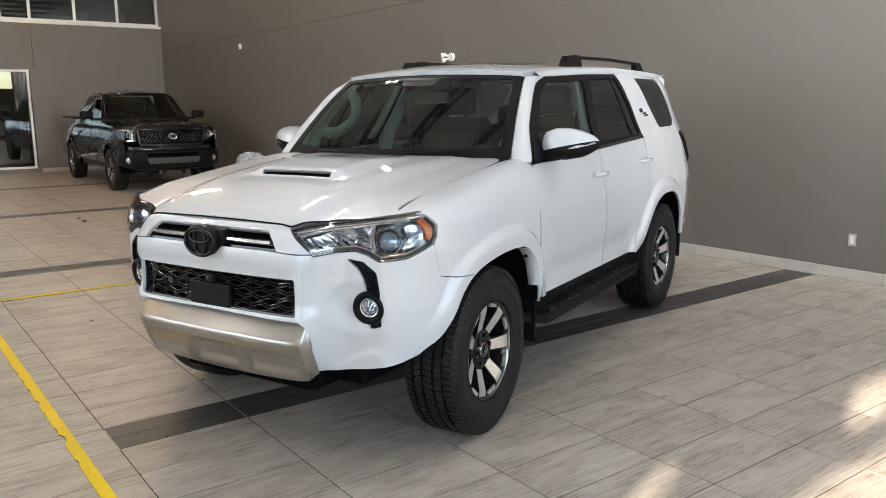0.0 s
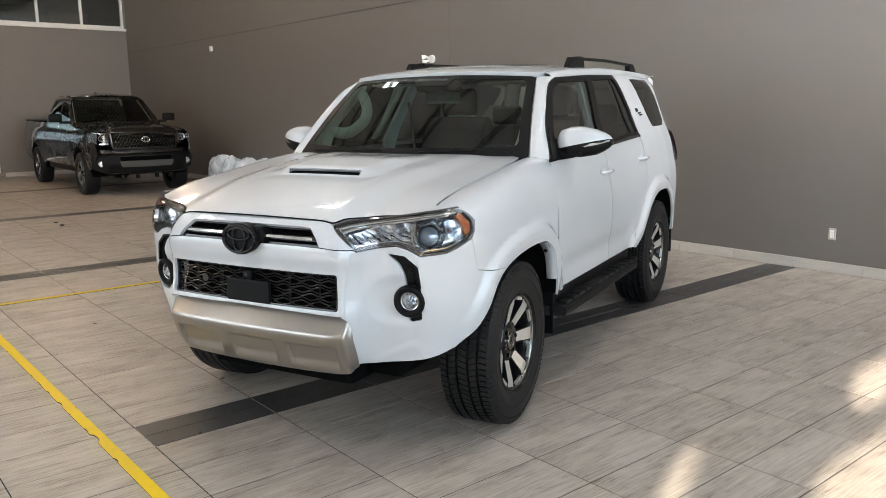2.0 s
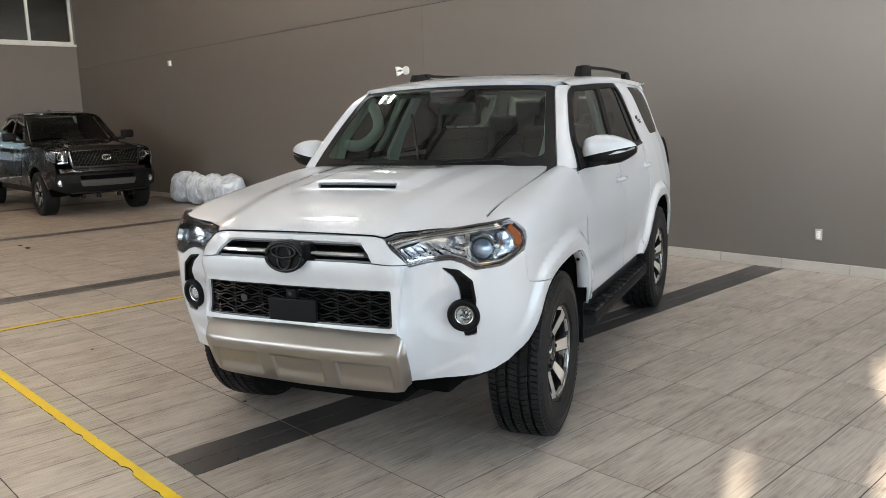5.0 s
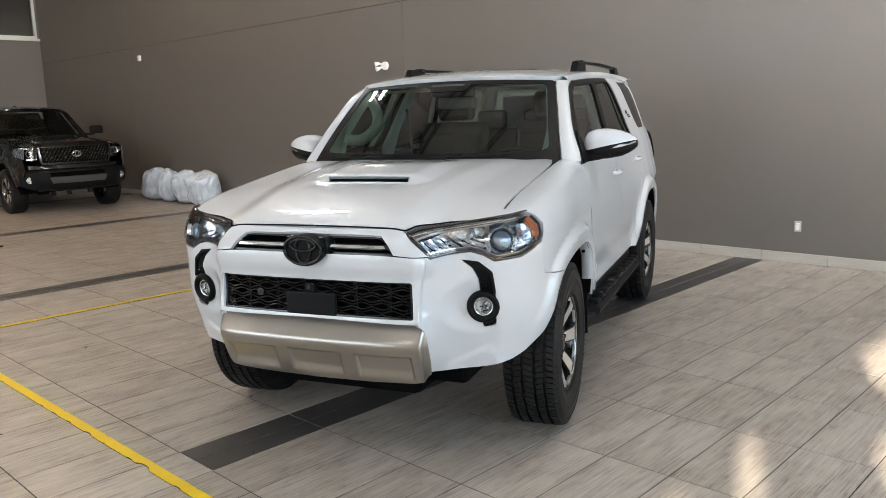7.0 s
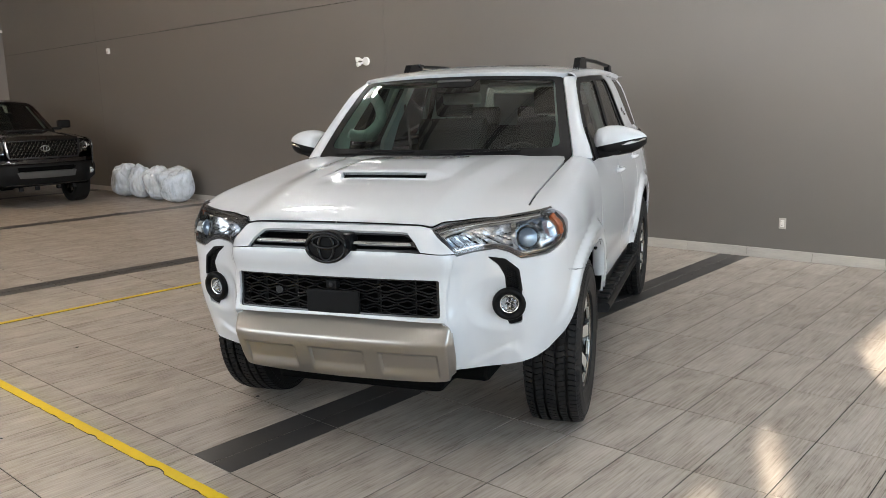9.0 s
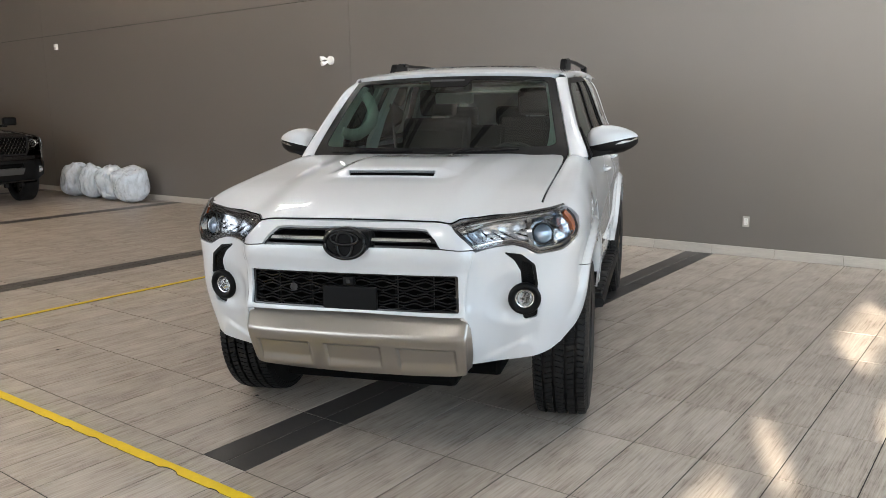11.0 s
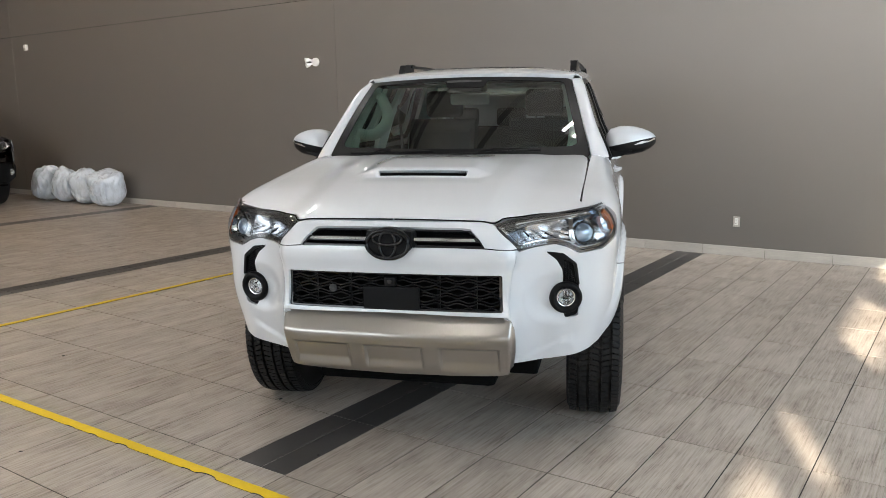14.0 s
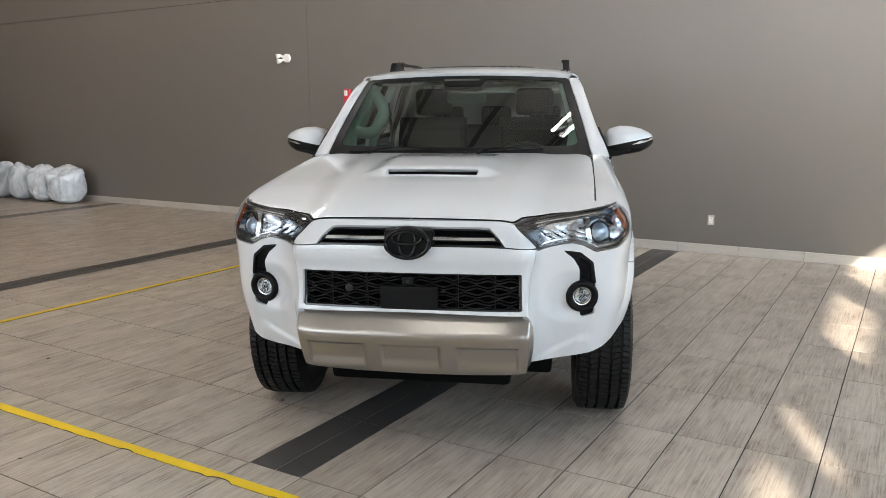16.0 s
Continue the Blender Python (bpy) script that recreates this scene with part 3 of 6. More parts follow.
def front(s, z):
    """Front shell, left half: s runs from the middle round to the side."""
    soft = ease(.93, 1.03, z)
    line = lambda u: plan(u) * (1 - soft) + plan_soft(u) * soft
    q = line(s + S0)
    d = line(s + S0 + .002) - line(s + S0 - .002)
    n = np.array([d[1], -d[0]]) / np.hypot(*d)
    a, b = ease(.52, .72, s), ease(1.05, 1.35, s)
    w = wfront(z) * (1 - a) + wcorner(z) * a * (1 - b) + wside(z) * b
    # hollow round the fog lamp, and the lower corner that sweeps up to the arch
    r = math.hypot((s - .762) / 1.2, z - .742)
    w -= 0.020 * (1 - ease(.052, .128, r)) * (1 - ease(.80, .88, s))
    ledge = .478 + .56 * (min(s, .83) - .635) - z
    w += 0.012 * ease(.0, .035 + .26 * ease(.78, 1.0, s), ledge) * ease(.60, .66, s) * (1 - ease(1.15, 1.3, s))
    w += .007 * math.exp(-((s - .508 - .16 * max(z - .72, 0)) / .010) ** 2) * ease(.62, .70, z) * (1 - ease(.94, .985, z))
    w += .018 * math.exp(-((z - 1.0) / .10) ** 2) * ease(.82, 1.05, s) * (1 - ease(1.4, 1.9, s))
    x, y = q + n * w
    if s > 1.0:
        y += flare(x, z) * ease(1.0, 1.25, s)
    return np.array([x, y, z])


hood_edge = prof((.95, 1.03), (.85, 1.06), (.75, 1.092), (.6, 1.137), (.44, 1.178), (.2, 1.214), (-.06, 1.25), (-.3, 1.281), (-.5, 1.295), (-.7, 1.30))
hood_mid = prof((.95, 1.06), (.85, 1.10), (.75, 1.143), (.6, 1.188), (.45, 1.221), (.3, 1.247), (.1, 1.273), (-.1, 1.290), (-.3, 1.301), (-.5, 1.306), (-.7, 1.31))


def hood(x, y):
    e, c, a = hood_edge(x), hood_mid(x), abs(y)
    edge = .47 + .06 * ease(.85, -.4, x)
    mix = .42 * (1 - (a / .79) ** 2) + .58 * (1 - ease(edge - .085, edge + .085, a))
    z = e + (c - e) * mix
    # scoop: a low step that rises behind the slot
    k = (1 - ease(.228, .35, a)) * ease(-.34, .12, x) * (1 - ease(.335, .351, x))
    z += .028 * k
    k2 = (1 - ease(.27, .35, a)) * ease(.30, .35, x) * (1 - ease(.352, .50, x))
    z -= .008 * k2
    # front lip rolls down
    z -= .006 * ease(.80, .90, x)
    return np.array([x, y, z])


def fender(s, v):
    """Side of the nose; above v = 1 it rolls in to the bonnet edge at v = 1.3."""
    if v <= 1.0:
        return front(s, v)
    p = front(s, 1.0)
    a = min((v - 1) / .3, 1.0) * math.pi / 2
    top = hood_edge(p[0]) - .002
    inner = .785
    return np.array([p[0] - .012 * (1 - math.cos(a)), p[1] - (p[1] - inner) * (1 - max(math.cos(a), 0) ** .72), 1.0 + (top - 1.0) * math.sin(a) ** .86])


def yplan(x):
    return float(np.interp(-x, [-.6, 0, 2.6, 2.9, 3.2, 3.5, 3.75, 3.9], [.948, .947, .942, .939, .930, .912, .865, .80]))


def side(x, z):
    y = yplan(x) + wside(z) + flare(x, z)
    # shoulder crease and the hollow along the lower doors
    y -= .012 * math.exp(-((z - .66) / .07) ** 2) * ease(-.45, -.7, x) * (1 - ease(-1.9, -2.1, x))
    return np.array([x, y, z])


roof_mid = prof((-.6, 1.67), (-.80, 1.756), (-.95, 1.800), (-1.3, 1.834), (-1.9, 1.855), (-2.6, 1.860), (-3.2, 1.852), (-3.6, 1.834), (-3.8, 1.800))


def roof(x, y):
    return np.array([x, y, roof_mid(x) - (.045 - .014 * ease(-1.3, -2.4, x)) * (abs(y) / .70) ** 2.4 - .02 * ease(.62, .72, abs(y))])


def shield(y, v):
    """Windscreen: v = 0 at the cowl, 1 at the roof."""
    lo = np.array([-.30 - .155 * (y / .76) ** 2, y * (.778 / .76), 1.272 + .012 * (y / .76) ** 2])
    hi = np.array([-.845 - .065 * (y / .76) ** 2, y * (.635 / .76), 1.752 - .020 * (y / .76) ** 2])
    p = lo + (hi - lo) * v
    bow = 4 * v * (1 - v) * .018
    return p + np.array([bow * .66, 0, bow * .75])


def rounded(pts, r=0.02, n=4):
    """Round the corners of a flat outline; r may be one number or one for each corner."""
    out = []
    m = len(pts)
    for i in range(m):
        p, a, b = (np.array(pts[j % m], float) for j in (i, i - 1, i + 1))
        rr = r[i] if isinstance(r, (list, tuple)) else r
        la, lb = np.linalg.norm(a - p), np.linalg.norm(b - p)
        k = min(rr, la * .48, lb * .48)
        if k < 1e-4:
            out.append(tuple(p))
            continue
        p0, p2 = p + (a - p) / la * k, p + (b - p) / lb * k
        for j in range(n + 1):
            t = j / n
            out.append(tuple((1 - t) ** 2 * p0 + 2 * t * (1 - t) * p + t * t * p2))
    return out


def swept(pts, n=20):
    """Points along a smooth curve."""
    c = curve(pts)
    return [tuple(c(s)) for s in np.linspace(0, c.length, n)]


def densify(loop, step):
    out = []
    for a, b in zip(loop, loop[1:] + loop[:1]):
        d = math.hypot(b[0] - a[0], b[1] - a[1])
        n = max(1, int(d / step))
        out += [(a[0] + (b[0] - a[0]) * i / n, a[1] + (b[1] - a[1]) * i / n) for i in range(n)]
    return out


def inside(px, py, loop):
    c = np.zeros(len(px), bool)
    x, y = np.array([p[0] for p in loop]), np.array([p[1] for p in loop])
    j = len(loop) - 1
    for i in range(len(loop)):
        if y[i] != y[j]:
            t = ((y[i] > py) != (y[j] > py)) & (px < (x[j] - x[i]) * (py - y[i]) / (y[j] - y[i]) + x[i])
            c ^= t
        j = i
    return c


def panel(name, surf, loop, mat, parent, holes=(), step=0.03, depth=0.012, lift=0.0, flip=False, label="", out=(1, 0, 0), both=False):
    """A sheet of a curved surface inside a flat outline, with holes and turned-in edges. flip: the mirror image on the other side."""
    loops = [densify([tuple(p) for p in l], step * .8) for l in (loop, *holes)]
    pts, edges = [], []
    for l in loops:
        o = len(pts)
        pts += l
        edges += [(o + i, o + (i + 1) % len(l)) for i in range(len(l))]
    rim = np.array(pts)
    lo, hi = rim.min(0), rim.max(0)
    gx, gy = np.meshgrid(np.arange(lo[0] + step / 2, hi[0], step), np.arange(lo[1] + step / 2, hi[1], step))
    gx, gy = gx.ravel(), gy.ravel()
    keep = inside(gx, gy, loops[0])
    for h in loops[1:]:
        keep &= ~inside(gx, gy, h)
    gx, gy = gx[keep], gy[keep]
    if len(gx):
        near = np.min(np.hypot(gx[:, None] - rim[None, :, 0], gy[:, None] - rim[None, :, 1]), axis=1) > step * .45
        pts = pts + list(zip(gx[near], gy[near]))
    vv, _, ff, *_ = delaunay_2d_cdt([Vector((float(p[0]), float(p[1]))) for p in pts], edges, [], 0, 1e-7)
    cx = np.array([sum(vv[i][0] for i in f) / 3 for f in ff])
    cy = np.array([sum(vv[i][1] for i in f) / 3 for f in ff])
    ok = inside(cx, cy, loops[0])
    for h in loops[1:]:
        ok &= ~inside(cx, cy, h)
    ff = [tuple(f) for f, k in zip(ff, ok) if k]
    co, no = [], []
    for u, v in vv:
        p = surf(u, v)
        e = 1.5e-3
        du, dv = surf(u + e, v) - surf(u - e, v), surf(u, v + e) - surf(u, v - e)
        n = np.cross(du, dv)
        l = np.linalg.norm(n)
        n = n / l if l > 1e-12 else np.array(out, float)
        co.append(p)
        no.append(n)
    if np.sum(np.array(no) @ np.array(out, float)) < 0:
        no = [-n for n in no]
    co = [p + n * lift for p, n in zip(co, no)]
    count = {}
    for f in ff:
        for a, b in zip(f, f[1:] + f[:1]):
            count[a, b] = 1
    border = [e for e in count if (e[1], e[0]) not in count]
    turned = sum(float(np.cross(co[b] - co[a], co[c] - co[a]) @ no[a]) for a, b, c in ff) < 0
    top = len(co)
    verts, normals = list(co), list(no)
    face = [f[::-1] if turned else f for f in ff]
    if depth:
        idx = {}
        for e in border:
            for i in e:
                if i not in idx:
                    idx[i] = len(verts)
                    verts += [co[i], co[i] - no[i] * depth]
                    normals += [np.zeros(3), np.zeros(3)]
        for i, j in border:
            if turned:
                i, j = j, i
            face.append((idx[j], idx[i], idx[i] + 1, idx[j] + 1))
    if flip:
        verts = [(p[0], -p[1], p[2]) for p in verts]
        normals = [(n[0], -n[1], n[2]) for n in normals]
        face = [f[::-1] for f in face]
    me = bpy.data.meshes.new(name)
    me.from_pydata([tuple(map(float, p)) for p in verts], [], face)
    for q in me.polygons:
        q.use_smooth = True
    me.normals_split_custom_set_from_vertices([tuple(map(float, n)) for n in normals])
    me.materials.append(mat)
    ob = new(name, me)
    ob.parent = parent
    if label:
        tagged(ob, label)
    return ob


def pair(name, surf, loop, mat, parent, **k):
    return panel(name, surf, loop, mat, parent, **k), panel(name, surf, loop, mat, parent, flip=True, **k)


def halves(pts):
    """An outline from its left half, mirrored to the right."""
    return pts + [(-u, v) for u, v in reversed(pts) if abs(u) > 1e-6]


def full(surf):
    """A left-half surface continued to the right."""
    def f(s, z):
        p = surf(abs(s), z)
        return np.array([p[0], math.copysign(p[1], s) if abs(s) > 1e-9 else 0.0, p[2]])
    return f


# ---------------------------------------------------------------- the white sport-utility vehicle
suv = empty("sport_utility_vehicle", pose(-3.445, 2.212, 0, 0, 0, -68.4), "white four-door sport utility vehicle with silver skid bumper and black trim", "car")
SIDE_S = float(plan.knots[-2]) - S0   # s of the front shell at the axle, so x = SIDE_S - s along the side
LAMP = [(.463, 1.074), (.66, 1.100), (.86, 1.127), (.98, 1.137), (1.042, 1.139), (1.088, 1.078), (1.075, 1.03), (1.048, 1.0), (.955, .955), (.855, .942), (.80, .970), (.748, .983), (.66, .974), (.575, .961), (.52, 1.018)]
GRILLE_LOW = rounded([(0, .866), (.484, .866), (.486, .708), (0, .708)], [0, .012, .012, 0])
SKID_EDGE = [(.497, .688), (.524, .664), (.540, .630), (.553, .59), (.578, .475), (.584, .444)]


def outer(loop):
    """Outlines drawn for a nose 1.608 long, carried to its true length."""
    return [(u + (SIDE_S - 1.608) * ease(.85, 1.1, u), v) for u, v in loop]


LAMP = outer(LAMP)
ARCH_S = [(SIDE_S - x, z) for x, z in ARCH_F]


def shrink(loop, d):
    """Move an outline inwards by d."""
    p = np.array(loop, float)
    area = 0.5 * np.sum(p[:, 0] * np.roll(p[:, 1], -1) - np.roll(p[:, 0], -1) * p[:, 1])
    s = 1 if area > 0 else -1
    out = []
    for i in range(len(p)):
        a, b = p[i] - p[i - 1], p[(i + 1) % len(p)] - p[i]
        a, b = a / (np.linalg.norm(a) + 1e-9), b / (np.linalg.norm(b) + 1e-9)
        na, nb = np.array([-a[1], a[0]]) * s, np.array([-b[1], b[0]]) * s
        m = na + nb
        k = m @ m
        m = m / k * 2 if k > 0.3 else m / math.sqrt(k + 1e-9)
        out.append(tuple(p[i] + m * d))
    return out


def mount(surf, u, v, lift=0.0, flip=False):
    """A pose on a surface: z out of it, y upwards."""
    e = 1e-3
    p = surf(u, v)
    n = Vector(np.cross(surf(u + e, v) - surf(u - e, v), surf(u, v + e) - surf(u, v - e))).normalized()
    if n.x + n.y < 0:
        n = -n
    up = Vector(surf(u, v + e) - surf(u, v - e)).normalized()
    right = up.cross(n).normalized()
    p = Vector(p) + n * lift
    if flip:
        p.y, n.y, up.y, right.y = -p.y, -n.y, -up.y, -right.y
        right = -right
    m = Matrix((right, up, n)).transposed().to_4x4()
    m.translation = p
    return m


# --- front bumper cover, grille surround, skid plate
fog_gap = [(.711, .947), (.787, .938), (.843, .892), (.856, .80), (.858, .66), (.80, .648), (.79, .70), (.79, .795), (.783, .868), (.757, .912)]
fog_gap = rounded(fog_gap, .012, 3)
cover = [(0, .982), (.30, .982), (.405, .979), (.475, .973), (.562, .967), (.575, .957), (.66, .970), (.748, .979), (.80, .966), (.853, .938), (.955, .951), (1.048, .996), (1.060, .9985), (1.113, .8525), (1.20, .834), (1.335, .824)]
cover = outer(cover)
ARC_F, ARC_R = swept(ARCH_F, 44), swept(ARCH_R, 44)
cover += [(SIDE_S - x, z) for x, z in ARC_F[::-1] if .335 < x < .57]
cover += outer([(1.02, .516), (.97, .500), (.90, .482), (.80, .464), (.69, .450), (.62, .443), (.590, .441)]) + [(s + .003, z) for s, z in SKID_EDGE[::-1][1:]] + [(0, .697)]
front_cover = panel("front_bumper", full(front), halves(cover), PAINT, suv, holes=[halves(GRILLE_LOW), fog_gap, [(-s, z) for s, z in fog_gap]], step=.011, depth=.03)
surround = [(0, 1.083), (.30, 1.084), (.385, 1.084), (.432, 1.080), (.462, 1.069), (.50, 1.030), (.562, .972), (.475, .977), (.409, .984), (.385, 1.02), (.345, 1.058), (.30, 1.062), (0, 1.063)]
panel("grille_surround", full(front), halves(surround), PAINT, suv, step=.02, depth=.05)


skid_prof = prof((.33, -.15), (.36, -.105), (.40, -.065), (.45, -.036), (.52, -.008), (.57, .010), (.590, .014), (.602, .012), (.615, .004), (.66, -.026), (.70, -.054))


def skid(s, z):
    p = front(s, z)
    q = front(s, .69)
    w = skid_prof(z)
    # three pressed pockets
    for c in (-.335, 0, .335):
        du, dv = abs(s - c) - .130, z - .545
        w -= .016 * (1 - ease(-.005, .005, max(du, dv))) * ease(.42, .48, z)
    # the ends turn back into the bumper corner
    k = .55 * ease(.46, .582, abs(s))
    return np.array([q[0] + w - .008, q[1], z]) * (1 - k) + p * k


skid_half = [(0, .690), (.45, .690), (.494, .684)] + [(s - .003, z) for s, z in SKID_EDGE[1:]] + [(.565, .436), (.53, .424), (.45, .416), (.25, .409), (0, .406)]
panel("skid_plate", full(skid), halves(skid_half), SILVER, suv, step=.008, depth=.03, lift=.006, label="silver painted lower skid bumper with pressed pockets")
# dark opening behind both grilles
upper = [(0, 1.075), (.35, 1.07), (.43, .97), (0, .965)]
panel("grille_backing", full(front), halves(upper), LINER, suv, step=.04, depth=0, lift=-.055)
panel("grille_backing", full(front), halves([(0, .885), (.52, .885), (.52, .69), (0, .69)]), LINER, suv, step=.04, depth=0, lift=-.075)
grille = panel("upper_grille", full(front), halves([(0, 1.066), (.338, 1.064), (.40, 1.02), (.408, .982), (0, .980)]), BLACK_GLOSS, suv, holes=[halves(rounded([(0, 1.056), (.33, 1.055), (.368, 1.036), (.375, 1.030), (0, 1.030)], [0, .004, .004, .002, 0])), halves([(0, 1.010), (.385, 1.008), (.394, .994), (0, .994)])], step=.02, depth=.03, lift=-.016)
for sgn in (1, -1):
    panel("chrome_bar", front, rounded([(.105, 1.0225), (.362, 1.0215), (.370, 1.0105), (.105, 1.0115)], .003, 2), CHROME, grille, step=.02, depth=.012, lift=-.004, flip=sgn < 0, label="bright chrome grille bar")
# emblem: an oval on a black boss with three plain rings
boss = bmesh.new()
prism(boss, [(.099 * math.cos(a), .068 * math.sin(a)) for a in np.linspace(0, math.tau, 48, endpoint=False)], lambda u, v, w: Vector((.966 - w - .12 * u * u, u, .999 + v)), .05)
emblem = part("emblem", boss, LOGO_BLACK, suv, "satin black oval emblem")
for ry, rz, cy, cz, r in ((.092, .061, 0, 0, .0095), (.036, .056, 0, 0, .0075), (.064, .026, 0, .022, .0075)):
    bm = bmesh.new()
    tube_path(bm, [(.968 - .12 * (ry * math.cos(a)) ** 2, cy + ry * math.cos(a), .999 + cz + rz * math.sin(a)) for a in np.linspace(0, math.tau, 40, endpoint=False)], r, 8, True)
    part("ring", bm, GRILLE_BLACK, emblem, smooth=True)
part("emblem_boss", boxed(.86, .945, -.105, .105, .955, 1.055, .02), BLACK_TRIM, suv)
# lattice of the lower grille
bm = bmesh.new()
pitch, rows_n = .096, 5
for k in range(rows_n):
    z0 = .724 + k * .0315
    for half in (1, -1):
        pts = []
        for i in range(0, 101):
            s = -.50 + i * .010
            t = ((s + (pitch / 2 if k % 2 else 0)) / pitch) % 1.0
            tri = min(max((abs(t - .5) * 2 - .5) * 2.2, -1), 1)
            z = z0 + half * (.0092 + .0062 * tri)
            if .712 < z < .862:
                p = full(front)(s, z)
                pts.append((p[0] - .022, p[1], z))
        if len(pts) > 3:
            tube_path(bm, pts, .0044, 6)
lattice = part("lower_grille", bm, GRILLE_BLACK, suv)
panel("grille_frame", full(front), halves([(0, .878), (.505, .878), (.505, .696), (0, .696)]), BLACK_GLOSS, suv, holes=[halves(rounded([(0, .858), (.470, .858), (.472, .716), (0, .716)], [0, .01, .01, 0]))], step=.03, depth=.03, lift=-.012)
for s in (-.2, .2, .36, -.36):
    p = full(front)(s, .79)
    part("upright", boxed(p[0] - .05, p[0] - .035, s - .006, s + .006, .70, .87), BLACK_TRIM, lattice)
part("radiator", boxed(.80, .82, -.46, .46, .68, .90), SMOKE_CHROME, suv)
plate = part("plate_holder", boxed(.915, .932, -.127, .124, .705, .806, .006), BLACK_TRIM, suv, "blank black plate holder")
part("camera_pod", boxed(.895, .928, -.032, .020, .808, .848, .008), BLACK_TRIM, suv)
for y, z, r in ((-.006, .830, .010), (-.268, .792, .018)):
    bm = bmesh.new()
    rod(bm, (.905, y, z), (.932 if r < .015 else .92, y, z), r, 20)
    part("parking_sensor", bm, BLACK_GLOSS, suv, smooth=False)

# --- bonnet
lamp_top = [(.463, 1.074), (.56, 1.088), (.66, 1.100), (.76, 1.114), (.86, 1.127), (.96, 1.134)]
edge_pts = [tuple(front(s, z)[:2] + np.array([-.010, -.008])) for s, z in lamp_top]
bonnet_half = [(.856, 0), (.856, .15), (.856, .30), (.856, .38)] + edge_pts + [(.575, .777), (.4, .779), (.2, .780), (0, .778), (-.2, .775), (-.30, .768), (-.40, .745), (-.43, .70), (-.40, .55), (-.34, .30), (-.31, 0)]
bonnet_loop = [(x, y) for x, y in bonnet_half] + [(x, -y) for x, y in reversed(bonnet_half) if y > 1e-6]
slot = rounded([(.3365, -.226), (.3365, .226), (.3468, .220), (.3468, -.220)], .004, 3)
bonnet = panel("bonnet", hood, bonnet_loop, PAINT, suv, holes=[slot], step=.022, depth=.022, out=(0, 0, 1))
bm = boxed(.24, .334, -.25, .25, 1.20, 1.238)
part("scoop_opening", bm, LINER, bonnet)
# near-black tubes laid in the bonnet gaps stand in for their shade
for sg in (1, -1):
    bm = bmesh.new()
    ring = swept(bonnet_half[:4] + edge_pts, 40)
    tube_path(bm, [(x + .007, sg * (y + .004), hood(x, y)[2] - .003) for x, y in ring], .0034, 6)
    part("bonnet_seal", bm, LINER, bonnet)
    bm = bmesh.new()
    tube_path(bm, [(x, sg * (y + .0045), hood(x, y)[2] - .0075) for x, y in swept([edge_pts[-1], (.575, .777), (.4, .779), (.2, .780), (0, .778), (-.2, .775), (-.30, .768), (-.40, .747)], 28)], .0024, 6)
    part("bonnet_seal", bm, LINER, bonnet)
bm = bmesh.new()
for i in range(44):
    y = -.22 + i * .0102
    rod(bm, (.340, y, 1.225), (.337, y + .006, 1.257), .0009, 4)
part("scoop_mesh", bm, LINER, bonnet)

# --- front wings
wing = [(1.0608, 1.0002), (1.079, 1.03), (1.094, 1.083), (1.062, 1.165), (1.02, 1.24), (.985, 1.3), (1.3, 1.3), (1.7, 1.3), (2.0, 1.3), (2.098, 1.29), (2.098, .9), (2.098, .53)]
wing = outer(wing)
wing += [(SIDE_S - x, z) for x, z in ARC_F[::-1] if x < .33] + outer([(1.337, .828), (1.203, .838), (1.1136, .8540)])
pair("front_wing", fender, wing, PAINT, suv, step=.018, depth=.02, out=(.3, 1, .3))

# --- doors, quarter panels
pair("front_door", side, [(-.506, .552), (-.503, .9), (-.503, 1.272), (-1.0, 1.290), (-1.493, 1.302), (-1.493, .552)], PAINT, suv, step=.03, depth=.02, out=(0, 1, 0))
pair("rear_door", side, [(-1.499, .552), (-1.499, 1.302), (-2.0, 1.322), (-2.437, 1.338), (-2.444, 1.10), (-2.366, .945), (-2.254, .805), (-2.125, .685), (-2.03, .552)], PAINT, suv, step=.03, depth=.02, out=(0, 1, 0))
quarter = [(-2.037, .55), (-2.132, .683), (-2.261, .803), (-2.373, .943), (-2.451, 1.10), (-2.444, 1.345), (-2.410, 1.53), (-2.305, 1.786), (-2.9, 1.798), (-3.60, 1.790), (-3.69, 1.5), (-3.80, 1.1), (-3.82, .7), (-3.80, .52), (-3.345, .50)] + ARC_R[::-1]
quarter_glass = rounded([(-2.70, 1.768), (-3.34, 1.774), (-3.42, 1.64), (-3.50, 1.47), (-3.36, 1.392), (-2.92, 1.390)], [.03, .03, .03, .06, .06, .04])
back = lambda loop: [(x - .034 * ease(1.28, 1.45, z), z) for x, z in loop]
quarter, quarter_glass = back(quarter), back(quarter_glass)
pair("quarter_panel", side, quarter, PAINT, suv, holes=[quarter_glass], step=.022, depth=.02, out=(0, 1, 0))
pair("quarter_window", side, quarter_glass, DARK_GLASS, suv, step=.05, depth=0, lift=-.004, out=(0, 1, 0))
glass_f = rounded([(-.635, 1.325), (-.69, 1.42), (-.87, 1.640), (-1.03, 1.704), (-1.60, 1.728), (-1.475, 1.335)], [.02, .03, .05, .05, .02, .02])
glass_r = rounded([(-1.715, 1.732), (-2.245, 1.756), (-2.350, 1.54), (-2.39, 1.362), (-1.575, 1.334)], [.02, .04, .03, .02, .02])
